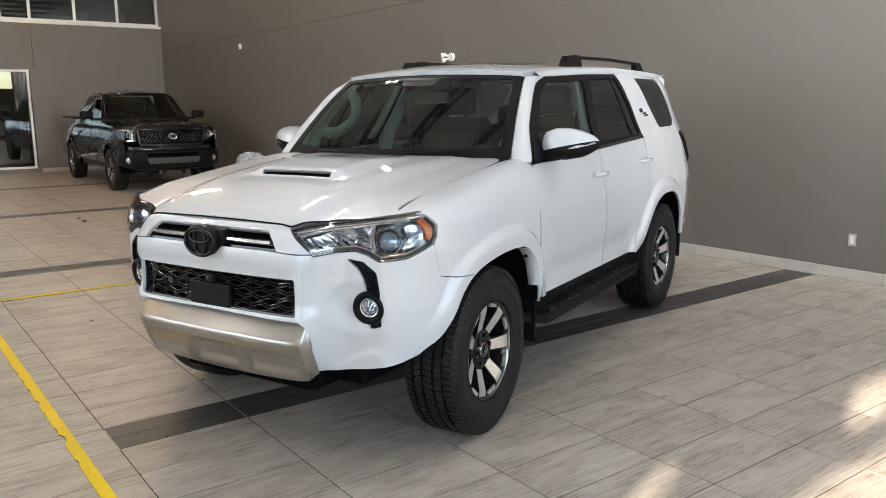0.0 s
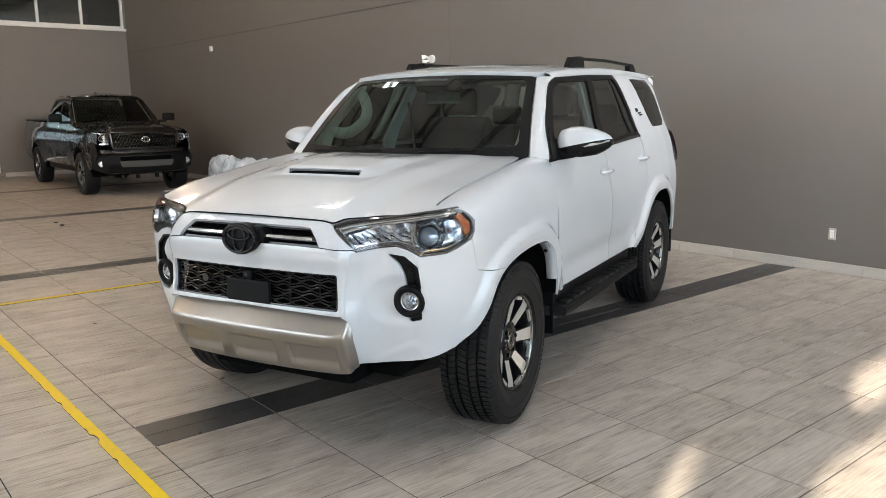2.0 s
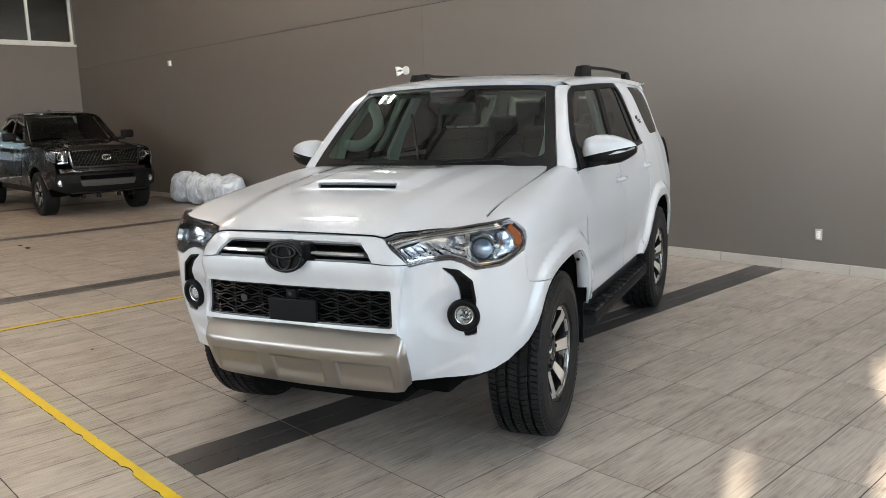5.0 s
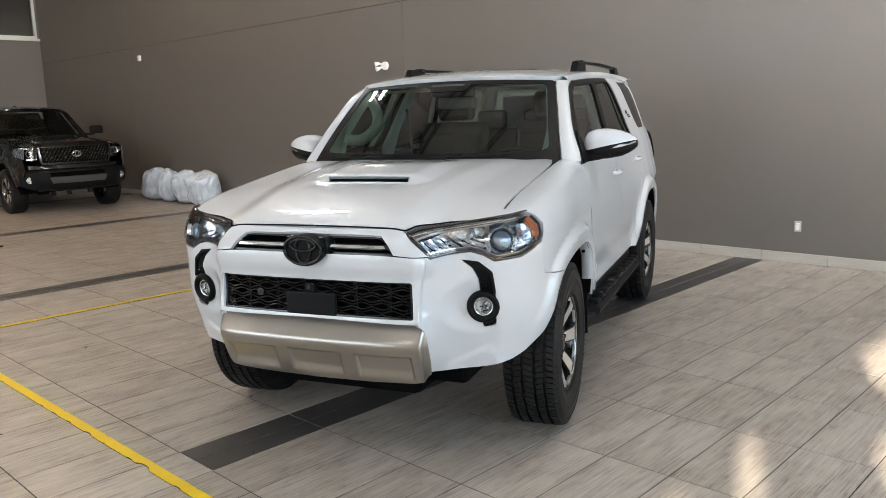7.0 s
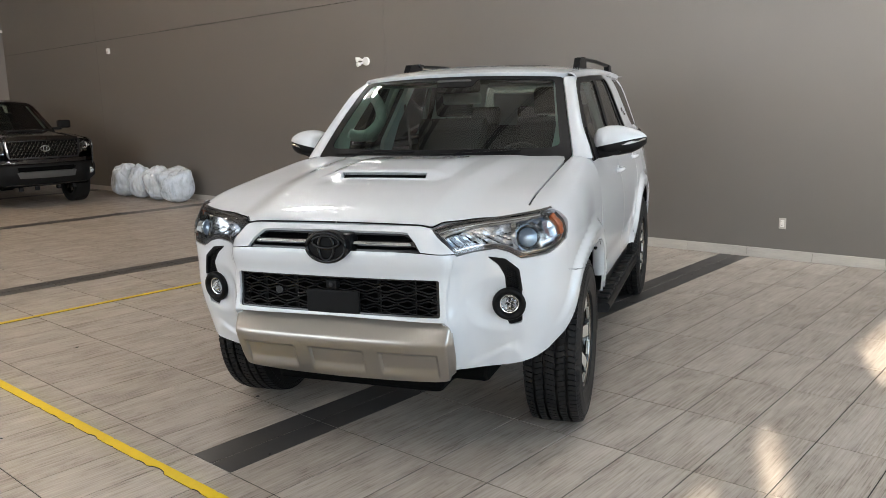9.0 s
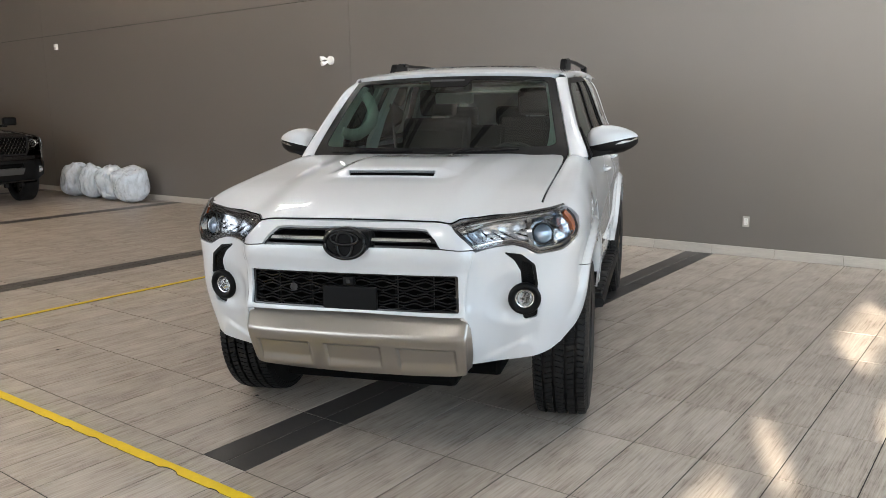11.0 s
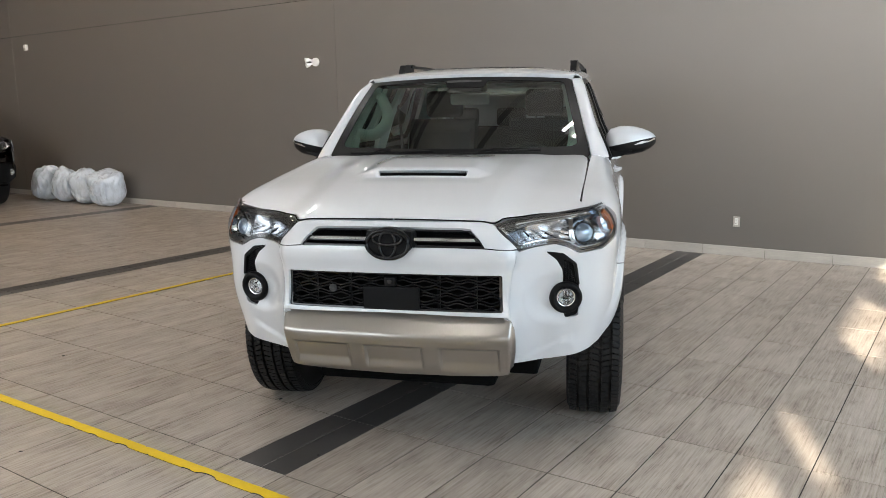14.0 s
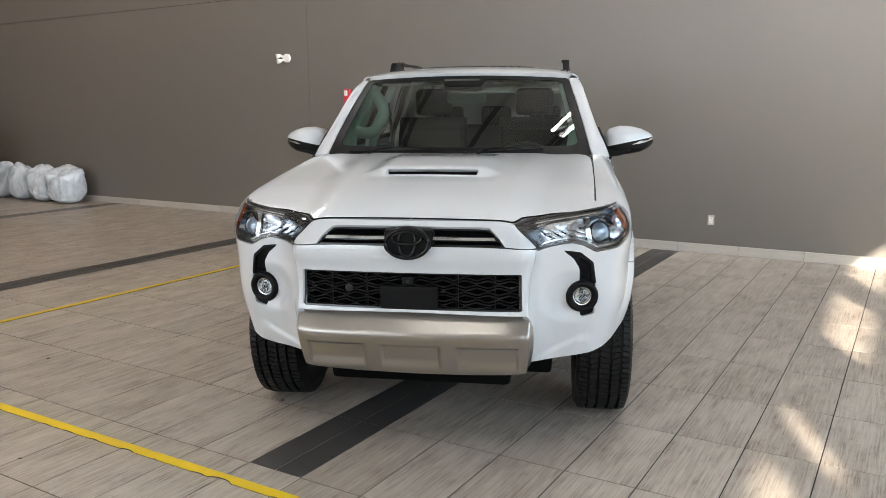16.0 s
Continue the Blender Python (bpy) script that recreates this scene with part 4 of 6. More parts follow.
frame_loop = [(-.505, 1.275), (-.585, 1.44), (-.70, 1.56), (-.83, 1.675), (-.90, 1.705), (-1.0, 1.729), (-1.70, 1.764), (-2.300, 1.783), (-2.407, 1.53), (-2.441, 1.340), (-2.0, 1.325), (-1.5, 1.306)]
glass_f, glass_r, frame_loop = back(glass_f), back(glass_r), back(frame_loop)
for sgn in (False, True):
    fr = panel("window_frame", side, frame_loop, BLACK_TRIM, suv, holes=[glass_f, glass_r], step=.035, depth=.02, lift=.001, flip=sgn, out=(0, 1, 0))
    panel("front_door_glass", side, glass_f, DOOR_GLASS, suv, step=.05, depth=0, lift=-.006, flip=sgn, out=(0, 1, 0))
    panel("rear_door_glass", side, glass_r, DARK_GLASS, suv, step=.05, depth=0, lift=-.006, flip=sgn, out=(0, 1, 0))
    panel("divider_bar", side, [(-2.18, 1.750), (-2.20, 1.751), (-2.262, 1.36), (-2.238, 1.36)], BLACK_TRIM, fr, step=.05, depth=.006, flip=sgn, out=(0, 1, 0))
    panel("belt_moulding", side, [(-.50, 1.276), (-1.0, 1.295), (-1.5, 1.308), (-2.44, 1.344), (-2.44, 1.326), (-1.5, 1.290), (-1.0, 1.277), (-.50, 1.258)], BLACK_GLOSS, fr, step=.05, depth=.012, lift=.007, flip=sgn, out=(0, 1, 0))

# --- screen pillars, cant rails, roof
pillar_out = curve(back([(-.503, 1.274), (-.585, 1.44), (-.70, 1.56), (-.83, 1.677), (-.90, 1.707), (-1.0, 1.729)]))


def pillar(t, w):
    a = shield(.768, -.04 + 1.04 * t)
    x, z = pillar_out(t * pillar_out.length)
    b = side(x, z)
    p = a + (b - a) * w
    return p + np.array([.012, .012, .006]) * 4 * w * (1 - w)


def cant(x, w):
    a = side(x, float(np.interp(-x, [1.0, 1.7, 2.31, 2.9, 3.6], [1.731, 1.766, 1.785, 1.797, 1.789])))
    b = roof(x, .655)
    return a + (b - a) * w + np.array([0, .008, .008]) * 4 * w * (1 - w)


pair("screen_pillar", pillar, [(0, 0), (0, 1), (.5, 1), (1, 1), (1, 0), (.5, 0)], PAINT, suv, step=.06, depth=.012, out=(.4, 1, .3))
pair("cant_rail", cant, [(-1.0, 0), (-3.58, 0), (-3.58, 1), (-1.0, 1)], PAINT, suv, step=.08, depth=.01, out=(0, 1, .6))
roof_half = [(-.848, 0), (-.852, .2), (-.868, .4), (-.905, .60), (-.925, .640), (-1.0, .656), (-1.6, .656), (-2.3, .656), (-3.0, .66), (-3.40, .656), (-3.54, .60), (-3.64, .45), (-3.68, 0)]
roof_loop = roof_half + [(x, -y) for x, y in reversed(roof_half) if y > 1e-6]
roof_panel = panel("roof", roof, roof_loop, PAINT, suv, step=.05, depth=.03, out=(0, 0, 1))
panel("sunroof", roof, rounded([(-1.18, -.40), (-1.18, .40), (-1.72, .40), (-1.72, -.40)], .05), BLACK_GLOSS, suv, step=.08, depth=.006, lift=.003, out=(0, 0, 1))
for sgn in (1, -1):
    rail = bmesh.new()
    bar = [(-1.66, 1.864), (-1.66, 1.884), (-2.30, 1.898), (-2.98, 1.892), (-2.98, 1.872), (-2.30, 1.878)]
    for outline, y0, depth in ((bar[:3] + bar[5:], .628, .030), (bar[2:], .628, .030), ([(-1.48, 1.800), (-1.55, 1.878), (-1.78, 1.886), (-1.80, 1.800)], .634, .042), ([(-2.94, 1.810), (-2.90, 1.890), (-3.02, 1.890), (-3.14, 1.810)], .634, .042)):
        prism(rail, outline, lambda u, v, w: Vector((u, sgn * (y0 - w), v)), depth)
    bmesh.ops.bevel(rail, geom=rail.edges[:], offset=.004, segments=2, affect="EDGES")
    r = part("roof_rail", rail, BLACK_TRIM, suv, smooth=False)
    part("rail_cap", boxed(-1.78, -1.70, sgn * .606 - .027, sgn * .606 + .027, 1.868, 1.890, .004), BLACK_GLOSS, r)
bm = bmesh.new()
prism(bm, [(-3.25, 1.80), (-3.42, 1.85), (-3.46, 1.848), (-3.46, 1.79)], lambda u, v, w: Vector((u, -.02 + w, v)), .04)
part("antenna_fin", bm, BLACK_GLOSS, suv)
bm = bmesh.new()
prism(bm, rounded([(-3.48, 1.828), (-3.66, 1.815), (-3.80, 1.782), (-3.84, 1.750), (-3.80, 1.726), (-3.58, 1.755)], .015, 3), lambda u, v, w: Vector((u, -.60 + w, v)), 1.20)
bmesh.ops.bevel(bm, geom=[e for e in bm.edges if abs(e.verts[0].co.y - e.verts[1].co.y) < .01], offset=.02, segments=3, affect="EDGES")
part("rear_spoiler", bm, PAINT, suv)

# --- windscreen
ws = rounded([(-.752, .02), (-.752, .985), (.752, .985), (.752, .02)], [.05, .05, .05, .05], 5)
panel("windscreen", shield, ws, WINDSCREEN, suv, step=.06, depth=0, out=(1, 0, .6))
inner = rounded([(-.706, .112), (-.706, .948), (-.16, .948), (-.13, .85), (.13, .85), (.16, .948), (.706, .948), (.706, .112)], [.06, .05, .02, .03, .03, .02, .05, .06], 4)
panel("windscreen_border", shield, rounded([(-.762, -.01), (-.762, 1.0), (.762, 1.0), (.762, -.01)], .04), BLACK_TRIM, suv, holes=[inner], step=.06, depth=.004, lift=.0025, out=(1, 0, .6))
panel("cowl", shield, [(-.755, -.07), (-.745, .04), (.745, .04), (.755, -.07)], BLACK_TRIM, suv, step=.08, depth=.01, lift=.004, out=(1, 0, .6))
for y0, y1, y2, v1 in ((.12, .50, -.02, .075), (-.50, -.10, -.62, .075)):
    bm = bmesh.new()
    a, b = Vector(shield(y0, .01)), Vector(shield((y1 + y2) / 2, v1))
    tube_path(bm, [a + Vector((.02, 0, .012)), a * .5 + b * .5 + Vector((.028, 0, .03)), b + Vector((.02, 0, .018))], .007, 6)
    w = part("wiper", bm, BLACK_TRIM, suv)
    bm = bmesh.new()
    tube_path(bm, [Vector(shield(y2 + (y1 - y2) * i / 12, .035 + .035 * i / 12)) + Vector((.011, 0, .012)) for i in range(13)], .007, 6)
    part("blade", bm, BLACK_TRIM, w)

# --- headlights
round_corners = rounded


def headlight(flip):
    def rounded(pts, *a):
        return round_corners(outer(pts), *a)
    sg = -1 if flip else 1
    lens = panel("headlight", front, round_corners(LAMP, .008, 2), LENS, suv, step=.03, depth=0, lift=.004, flip=flip, label="clear headlight with projector and amber reflector")
    panel("bowl", front, shrink(LAMP, -.003), REFLECTOR, lens, step=.035, depth=0, lift=-.055, flip=flip)
    rim = round_corners(LAMP, .008, 2)
    opening = shrink(rim, .0065)
    panel("bezel", front, rim, LAMP_GREY, lens, holes=[opening], step=.03, depth=.04, lift=-.002, flip=flip)
    panel("brow", front, rounded([(.487, 1.066), (.66, 1.091), (.86, 1.118), (1.036, 1.130), (1.046, 1.116), (.98, 1.112), (.86, 1.102), (.66, 1.075), (.56, 1.056), (.52, 1.048)], .006, 2), BROW, lens, step=.03, depth=.012, lift=-.010, flip=flip, label="smoked chrome brow")
    panel("brow_strip", front, rounded([(.52, 1.048), (.66, 1.073), (.86, 1.101), (.98, 1.110), (.98, 1.105), (.86, 1.095), (.66, 1.066), (.525, 1.040)], .002, 2), CHROME, lens, step=.03, depth=.006, lift=-.005, flip=flip)

    def fluted(s, z):
        p = front(s, z)
        ring = math.hypot(s - .86, (z - 1.12) * 1.6)
        d = .0030 * abs(math.sin(ring * 105)) * ease(1.05, 1.02, z) + .004 * abs(math.sin((z - .26 * s) * 60)) + .02 * ease(.78, .60, s)
        for cs, cz, r, k in ((.645, 1.018, .040, .016), (.735, 1.034, .040, .020), (.80, 1.0, .03, .010), (1.0, 1.05, .03, .02), (.965, 1.0, .022, .014)):
            d += k * math.exp(-((s - cs) ** 2 + (z - cz) ** 2) / r ** 2)
        return p - np.array([d * .8, d * .4, 0])
    panel("lower_reflector", fluted, rounded([(.545, 1.036), (.66, 1.060), (.80, 1.083), (.815, .985), (.74, .998), (.66, .990), (.585, .980)], .006, 2), REFLECTOR, lens, step=.0055, depth=.02, lift=-.020, flip=flip)
    line = shrink(rim, .0175)
    panel("inner_frame", front, line, CHROME, lens, holes=[shrink(rim, .0215)], step=.03, depth=.006, lift=-.008, flip=flip, label="thin chrome line inside the lamp")
    # upright divider between reflector and projector, and the grey step along the lower edge
    panel("divider", front, rounded([(.806, 1.088), (.826, 1.090), (.824, 1.03), (.838, .984), (.822, .972), (.806, 1.02)], .004, 2), CHROME, lens, step=.02, depth=.02, lift=-.010, flip=flip)
    panel("lower_step", front, rounded([(.582, .970), (.66, .982), (.748, .991), (.80, .978), (.855, .951), (.955, .964), (1.05, 1.006), (1.046, 1.018), (.955, .980), (.862, .968), (.81, .992), (.75, 1.003), (.66, .994), (.575, .981)], .004, 2), LAMP_GREY, lens, step=.02, depth=.015, lift=-.012, flip=flip)
    m = mount(front, .885, 1.026, -.020, flip)
    ring = [(.074 * math.cos(a), .070 * math.sin(a)) for a in np.linspace(.3, .3 + math.tau, 6, endpoint=False)]
    ring = round_corners(ring, .02, 4)
    bm = bmesh.new()
    outer_ring = [bm.verts.new(m @ Vector((u, v, .004))) for u, v in ring]
    inner_ring = [bm.verts.new(m @ Vector((.048 * u / math.hypot(u, v), .048 * v / math.hypot(u, v), -.012))) for u, v in ring]
    deep_ring = [bm.verts.new(m @ Vector((u, v, -.03))) for u, v in ring]
    for i in range(len(ring)):
        j = (i + 1) % len(ring)
        bm.faces.new((outer_ring[i], outer_ring[j], inner_ring[j], inner_ring[i]))
        bm.faces.new((outer_ring[i], outer_ring[j], deep_ring[j], deep_ring[i]))
    part("projector_frame", bm, CHROME, lens)
    bm = bmesh.new()
    revolve(bm, [(.049, -.03), (.048, -.010), (.043, -.008), (.041, -.03)], 36, m @ pose(0, 0, 0, 0, -90, 0))
    part("projector_shroud", bm, BLACK_GLOSS, lens, smooth=True)
    bm = bmesh.new()
    bmesh.ops.create_uvsphere(bm, u_segments=24, v_segments=14, radius=.042, matrix=m @ Matrix.Translation((0, 0, -.020)) @ Matrix.Diagonal((1, 1, .5, 1)))
    part("projector_lens", bm, PROJECTOR, lens, smooth=True)
    panel("side_chrome", fluted, rounded([(.955, 1.084), (1.02, 1.092), (1.045, 1.05), (1.02, 1.005), (.965, .982), (.935, .985), (.965, 1.03)], .008, 2), REFLECTOR, lens, step=.0055, depth=.02, lift=-.018, flip=flip)
    panel("amber_reflector", front, rounded([(1.010, 1.104), (1.040, 1.116), (1.074, 1.072), (1.060, 1.034), (1.040, 1.022), (1.028, 1.028), (1.034, 1.060), (1.024, 1.082)], .004, 2), AMBER, lens, step=.02, depth=.012, lift=-.008, flip=flip, label="amber side reflector")


BROW = material("smoked_brow_chrome", (0.34, 0.31, 0.30), 0.16, metal=0.85, vary=0.04)
LAMP_GREY = material("smoked_lamp_plastic", (0.16, 0.15, 0.148), 0.2, metal=0.6, vary=0.03)
REFLECTOR = material("lamp_reflector", (0.56, 0.59, 0.64), 0.24, metal=0.85, vary=0.05, size=30, fine=90, bump=0.12)
PROJECTOR = material("projector_glass", (0.22, 0.28, 0.36), 0.08, metal=0.45, vary=0.05, coat=1.0)
headlight(False)
headlight(True)


# --- fog lamps with their honeycomb channels
def fog_lamp(flip):
    base = panel("fog_lamp", front, shrink(fog_gap, -.004), BLACK_TRIM, suv, step=.02, depth=0, lift=-.016, flip=flip, label="round fog lamp in a black honeycomb channel")
    bm = bmesh.new()
    for i in range(6):
        for k in range(12):
            s, z = .795 + i * .0125, .90 - k * .0105 - (i % 2) * .005
            if not (.80 <= z <= .905) or s > .853 or (z > .87 and s > .79 + (.935 - z) * 1.1):
                continue
            m = mount(front, s, z, -.012, flip)
            tube_path(bm, [m @ Vector((.0062 * math.cos(a), .0058 * math.sin(a), 0)) for a in np.linspace(0, math.tau, 6, endpoint=False)], .0012, 4, True)
    part("honeycomb", bm, BLACK_GLOSS, base)
    panel("channel_edge", front, rounded([(.711, .949), (.787, .940), (.845, .894), (.859, .80), (.846, .80), (.834, .886), (.782, .926)], .006, 2), BLACK_TRIM, base, step=.02, depth=.016, lift=.001, flip=flip)
    m = mount(front, .803, .742, .016, flip)
    bm = bmesh.new()
    revolve(bm, [(.052, -.05), (.068, -.03), (.073, -.010), (.068, .004), (.058, .008), (.048, .002), (.041, -.012), (.038, -.03)], 40, m @ pose(0, 0, 0, 0, -90, 0))
    part("bezel", bm, BLACK_TRIM, base, smooth=True)
    bm = bmesh.new()
    revolve(bm, [(0, -.034), (.016, -.032), (.026, -.024), (.033, -.010), (.040, -.008)], 32, m @ pose(0, 0, 0, 0, -90, 0))
    part("reflector", bm, CHROME, base, smooth=True)
    bm = bmesh.new()
    for i in range(9):
        a = i * 2.4
        r = .007 * math.sqrt(i) + .002
        bmesh.ops.create_icosphere(bm, subdivisions=1, radius=.0075, matrix=m @ Matrix.Translation((r * math.cos(a), r * math.sin(a), -.019)))
    part("facet", bm, CHROME, base)
    bm = bmesh.new()
    bmesh.ops.create_uvsphere(bm, u_segments=24, v_segments=12, radius=.038, matrix=m @ Matrix.Translation((0, 0, -.012)) @ Matrix.Diagonal((1, 1, .3, 1)))
    part("lens", bm, LENS, base, smooth=True)


fog_lamp(False)
fog_lamp(True)


# --- mirrors
def mirror(sg):
    ys = np.array([.858, .863, .885, .94, .99, 1.03, 1.07, 1.11, 1.135, 1.147, 1.150])
    tops = np.interp(ys, [.858, .863, .885, .94, 1.0, 1.05, 1.10, 1.135, 1.147, 1.15], [1.375, 1.402, 1.430, 1.446, 1.446, 1.436, 1.418, 1.395, 1.378, 1.37])
    lows = np.interp(ys, [.858, .863, .885, .99, 1.07, 1.125, 1.147, 1.15], [1.315, 1.292, 1.274, 1.274, 1.288, 1.315, 1.338, 1.345])
    fronts = np.interp(ys, [.858, .863, .885, .94, 1.0, 1.06, 1.11, 1.14, 1.15], [-.71, -.675, -.652, -.640, -.645, -.665, -.70, -.735, -.76])
    backs = np.interp(ys, [.858, .90, 1.0, 1.15], [-.775, -.80, -.815, -.80])

    def ring(i, a):
        c, s = math.cos(a), math.sin(a)
        e = 2 / 3.0
        u, w = math.copysign(abs(c) ** e, c), math.copysign(abs(s) ** e, s)
        return Vector(((fronts[i] + backs[i]) / 2 + u * (fronts[i] - backs[i]) / 2, sg * ys[i], (tops[i] + lows[i]) / 2 + w * (tops[i] - lows[i]) / 2))
    n = 40
    split = lambda y: 1.332 + .10 * max(0, y - 1.0)

    def shell(keep_top):
        b = bmesh.new()
        rings = [[b.verts.new(ring(i, math.tau * k / n)) for k in range(n)] for i in range(len(ys))]
        for A, B in zip(rings[:-1], rings[1:]):
            for k in range(n):
                b.faces.new((A[k], A[(k + 1) % n], B[(k + 1) % n], B[k]))
        b.faces.new(rings[0])
        b.faces.new(rings[-1])
        bmesh.ops.bisect_plane(b, geom=b.verts[:] + b.edges[:] + b.faces[:], plane_co=(-.7, sg * 1.0, 1.350), plane_no=Vector((-.04, sg * -.21, 1)) * (1 if keep_top else -1), clear_inner=True)
        return b
    cap = part("door_mirror", shell(True), PAINT, suv, "white door mirror with black lower shell", smooth=True)
    cap.data.set_sharp_from_angle(angle=radians(50))
    low = shell(False)
    for v in low.verts:
        v.co = Vector((-.725, sg * .99, 1.345)) + (v.co - Vector((-.725, sg * .99, 1.345))) * .985
    part("lower_shell", low, BLACK_TRIM, cap, smooth=True)
    bm = bmesh.new()
    prism(bm, [(1.02, 1.336), (1.06, 1.341), (1.11, 1.353), (1.143, 1.364), (1.141, 1.374), (1.11, 1.367), (1.06, 1.355)], lambda u, v, w: Vector((float(np.interp(u, ys, fronts)) + .004 - w, sg * u, v)), .05)
    part("turn_signal", bm, SILVER, cap, "clear turn signal strip")
    bm = bmesh.new()
    prism(bm, rounded([(.89, 1.30), (1.10, 1.325), (1.10, 1.375), (1.05, 1.415), (.90, 1.43)], .02, 3), lambda u, v, w: Vector((-.812 + w, sg * u, v)), .006)
    part("mirror_glass", bm, CHROME, cap)
    bm = bmesh.new()
    prism(bm, rounded([(.84, 1.255), (.96, 1.274), (1.02, 1.300), (.90, 1.330), (.84, 1.322)], .012, 3), lambda u, v, w: Vector((-.655 - w, sg * u, v)), .10)
    part("arm", bm, BLACK_TRIM, cap)
    bm = bmesh.new()
    prism(bm, [(-.52, 1.268), (-.60, 1.40), (-.655, 1.44), (-.70, 1.282)], lambda u, v, w: Vector((u, sg * (side(u, v)[1] + .014 - w), v)), .014)
    part("sail", bm, BLACK_TRIM, cap)


mirror(1)
mirror(-1)


# --- door handles, badge, tail lamps
def handle(x, z, sg):
    y = side(x, z)[1]
    bm = bmesh.new()
    pts = [(x + .105, sg * (y - .004), z), (x + .085, sg * (y + .018), z + .002), (x, sg * (y + .032), z + .003), (x - .085, sg * (y + .020), z + .001), (x - .105, sg * (y - .004), z - .002)]
    tube_path(bm, pts, .0135, 10)
    h = part("door_handle", bm, PAINT, suv, smooth=True)
    bm = bmesh.new()
    bmesh.ops.create_uvsphere(bm, u_segments=20, v_segments=10, radius=1, matrix=Matrix.Translation((x, sg * (y - .006), z)) @ Matrix.Diagonal((.06, .010, .030, 1)))
    part("finger_cup", bm, PAINT, h, smooth=True)


for sg in (1, -1):
    handle(-1.43, 1.140, sg)
    handle(-2.36, 1.170, sg)
for sgn in (False, True):
    badge = panel("pillar_badge", side, [(-2.59, 1.535), (-2.66, 1.540), (-2.665, 1.512), (-2.595, 1.507)], BLACK_GLOSS, suv, step=.03, depth=.003, lift=.003, flip=sgn, out=(0, 1, 0))
    panel("badge_bar", side, [(-2.64, 1.505), (-2.735, 1.510), (-2.735, 1.498), (-2.64, 1.493)], BLACK_GLOSS, badge, step=.03, depth=.003, lift=.003, flip=sgn, out=(0, 1, 0))
    panel("badge_bar", side, [(-2.67, 1.490), (-2.76, 1.495), (-2.76, 1.483), (-2.67, 1.478)], BLACK_GLOSS, badge, step=.03, depth=.003, lift=.003, flip=sgn, out=(0, 1, 0))
    tail = panel("tail_lamp", side, [(-3.50, 1.335), (-3.60, 1.345), (-3.80, 1.16), (-3.82, 1.06), (-3.74, 1.08), (-3.60, 1.24)], BLACK_GLOSS, suv, step=.03, depth=.02, lift=.014, flip=sgn, out=(0, 1, 0))
    panel("red_lens", side, [(-3.56, 1.325), (-3.61, 1.33), (-3.79, 1.16), (-3.80, 1.09), (-3.76, 1.10), (-3.64, 1.24)], REDLENS, tail, step=.03, depth=.01, lift=.022, flip=sgn, out=(0, 1, 0))

# --- tail, sills, running boards, underside
bm = bmesh.new()
prism(bm, rounded([(-3.74, .55), (-3.82, .70), (-3.84, .80), (-3.83, 1.10), (-3.74, 1.5), (-3.66, 1.70), (-3.60, 1.70), (-3.60, .55)], .02, 2), lambda u, v, w: Vector((u, -.56 + w, v)), 1.12)
part("tailgate", bm, PAINT, suv)
bm = boxed(-3.90, -3.55, -.82, .82, .48, .74, .05, 3)
part("rear_bumper", bm, PAINT, suv)
for sg in (1, -1):
    bm = bmesh.new()
    prism(bm, rounded([(.60, .40), (.895, .42), (.905, .55), (.86, .575), (.60, .575)], .01, 2), lambda u, v, w: Vector((-.50 - w, sg * u, v)), 1.55)
    part("sill", bm, BLACK_TRIM, suv)
    bm = bmesh.new()
    prism(bm, rounded([(.80, .415), (.978, .400), (.986, .43), (.974, .455), (.80, .466)], .008, 3), lambda u, v, w: Vector((-.44 - w - .12 * max(0, (u - .85) / .17) * (1 if w < .8 else -1), sg * u, v)), 1.68)
    board = part("running_board", bm, BLACK_TRIM, suv, "black running board with raised treads")
    for i in range(13):
        x = -.64 - i * .118
        b = boxed(x - .044, x + .044, sg * .920 - .045, sg * .920 + .045, .450, .4705, .006, 1)
        part("tread_block", b, RUBBER, board)
    for x in (-.75, -1.75):
        part("bracket", boxed(x - .03, x + .03, sg * .72 - .12, sg * .72 + .12, .36, .43, .01), BLACK_TRIM, board)
bm = bmesh.new()
box(bm, -3.5, .62, -.60, .60, .34, .52, .02)
box(bm, -.52, .68, -.56, .56, .5, .96)
box(bm, -3.60, -.52, -.86, .86, .50, .60)
box(bm, -3.5, -2.1, -.60, .60, .55, 1.0)
part("underbody", bm, LINER, suv)
bm = boxed(.30, .74, -.42, .42, .31, .40, .03)
part("engine_guard", bm, LINER, suv)
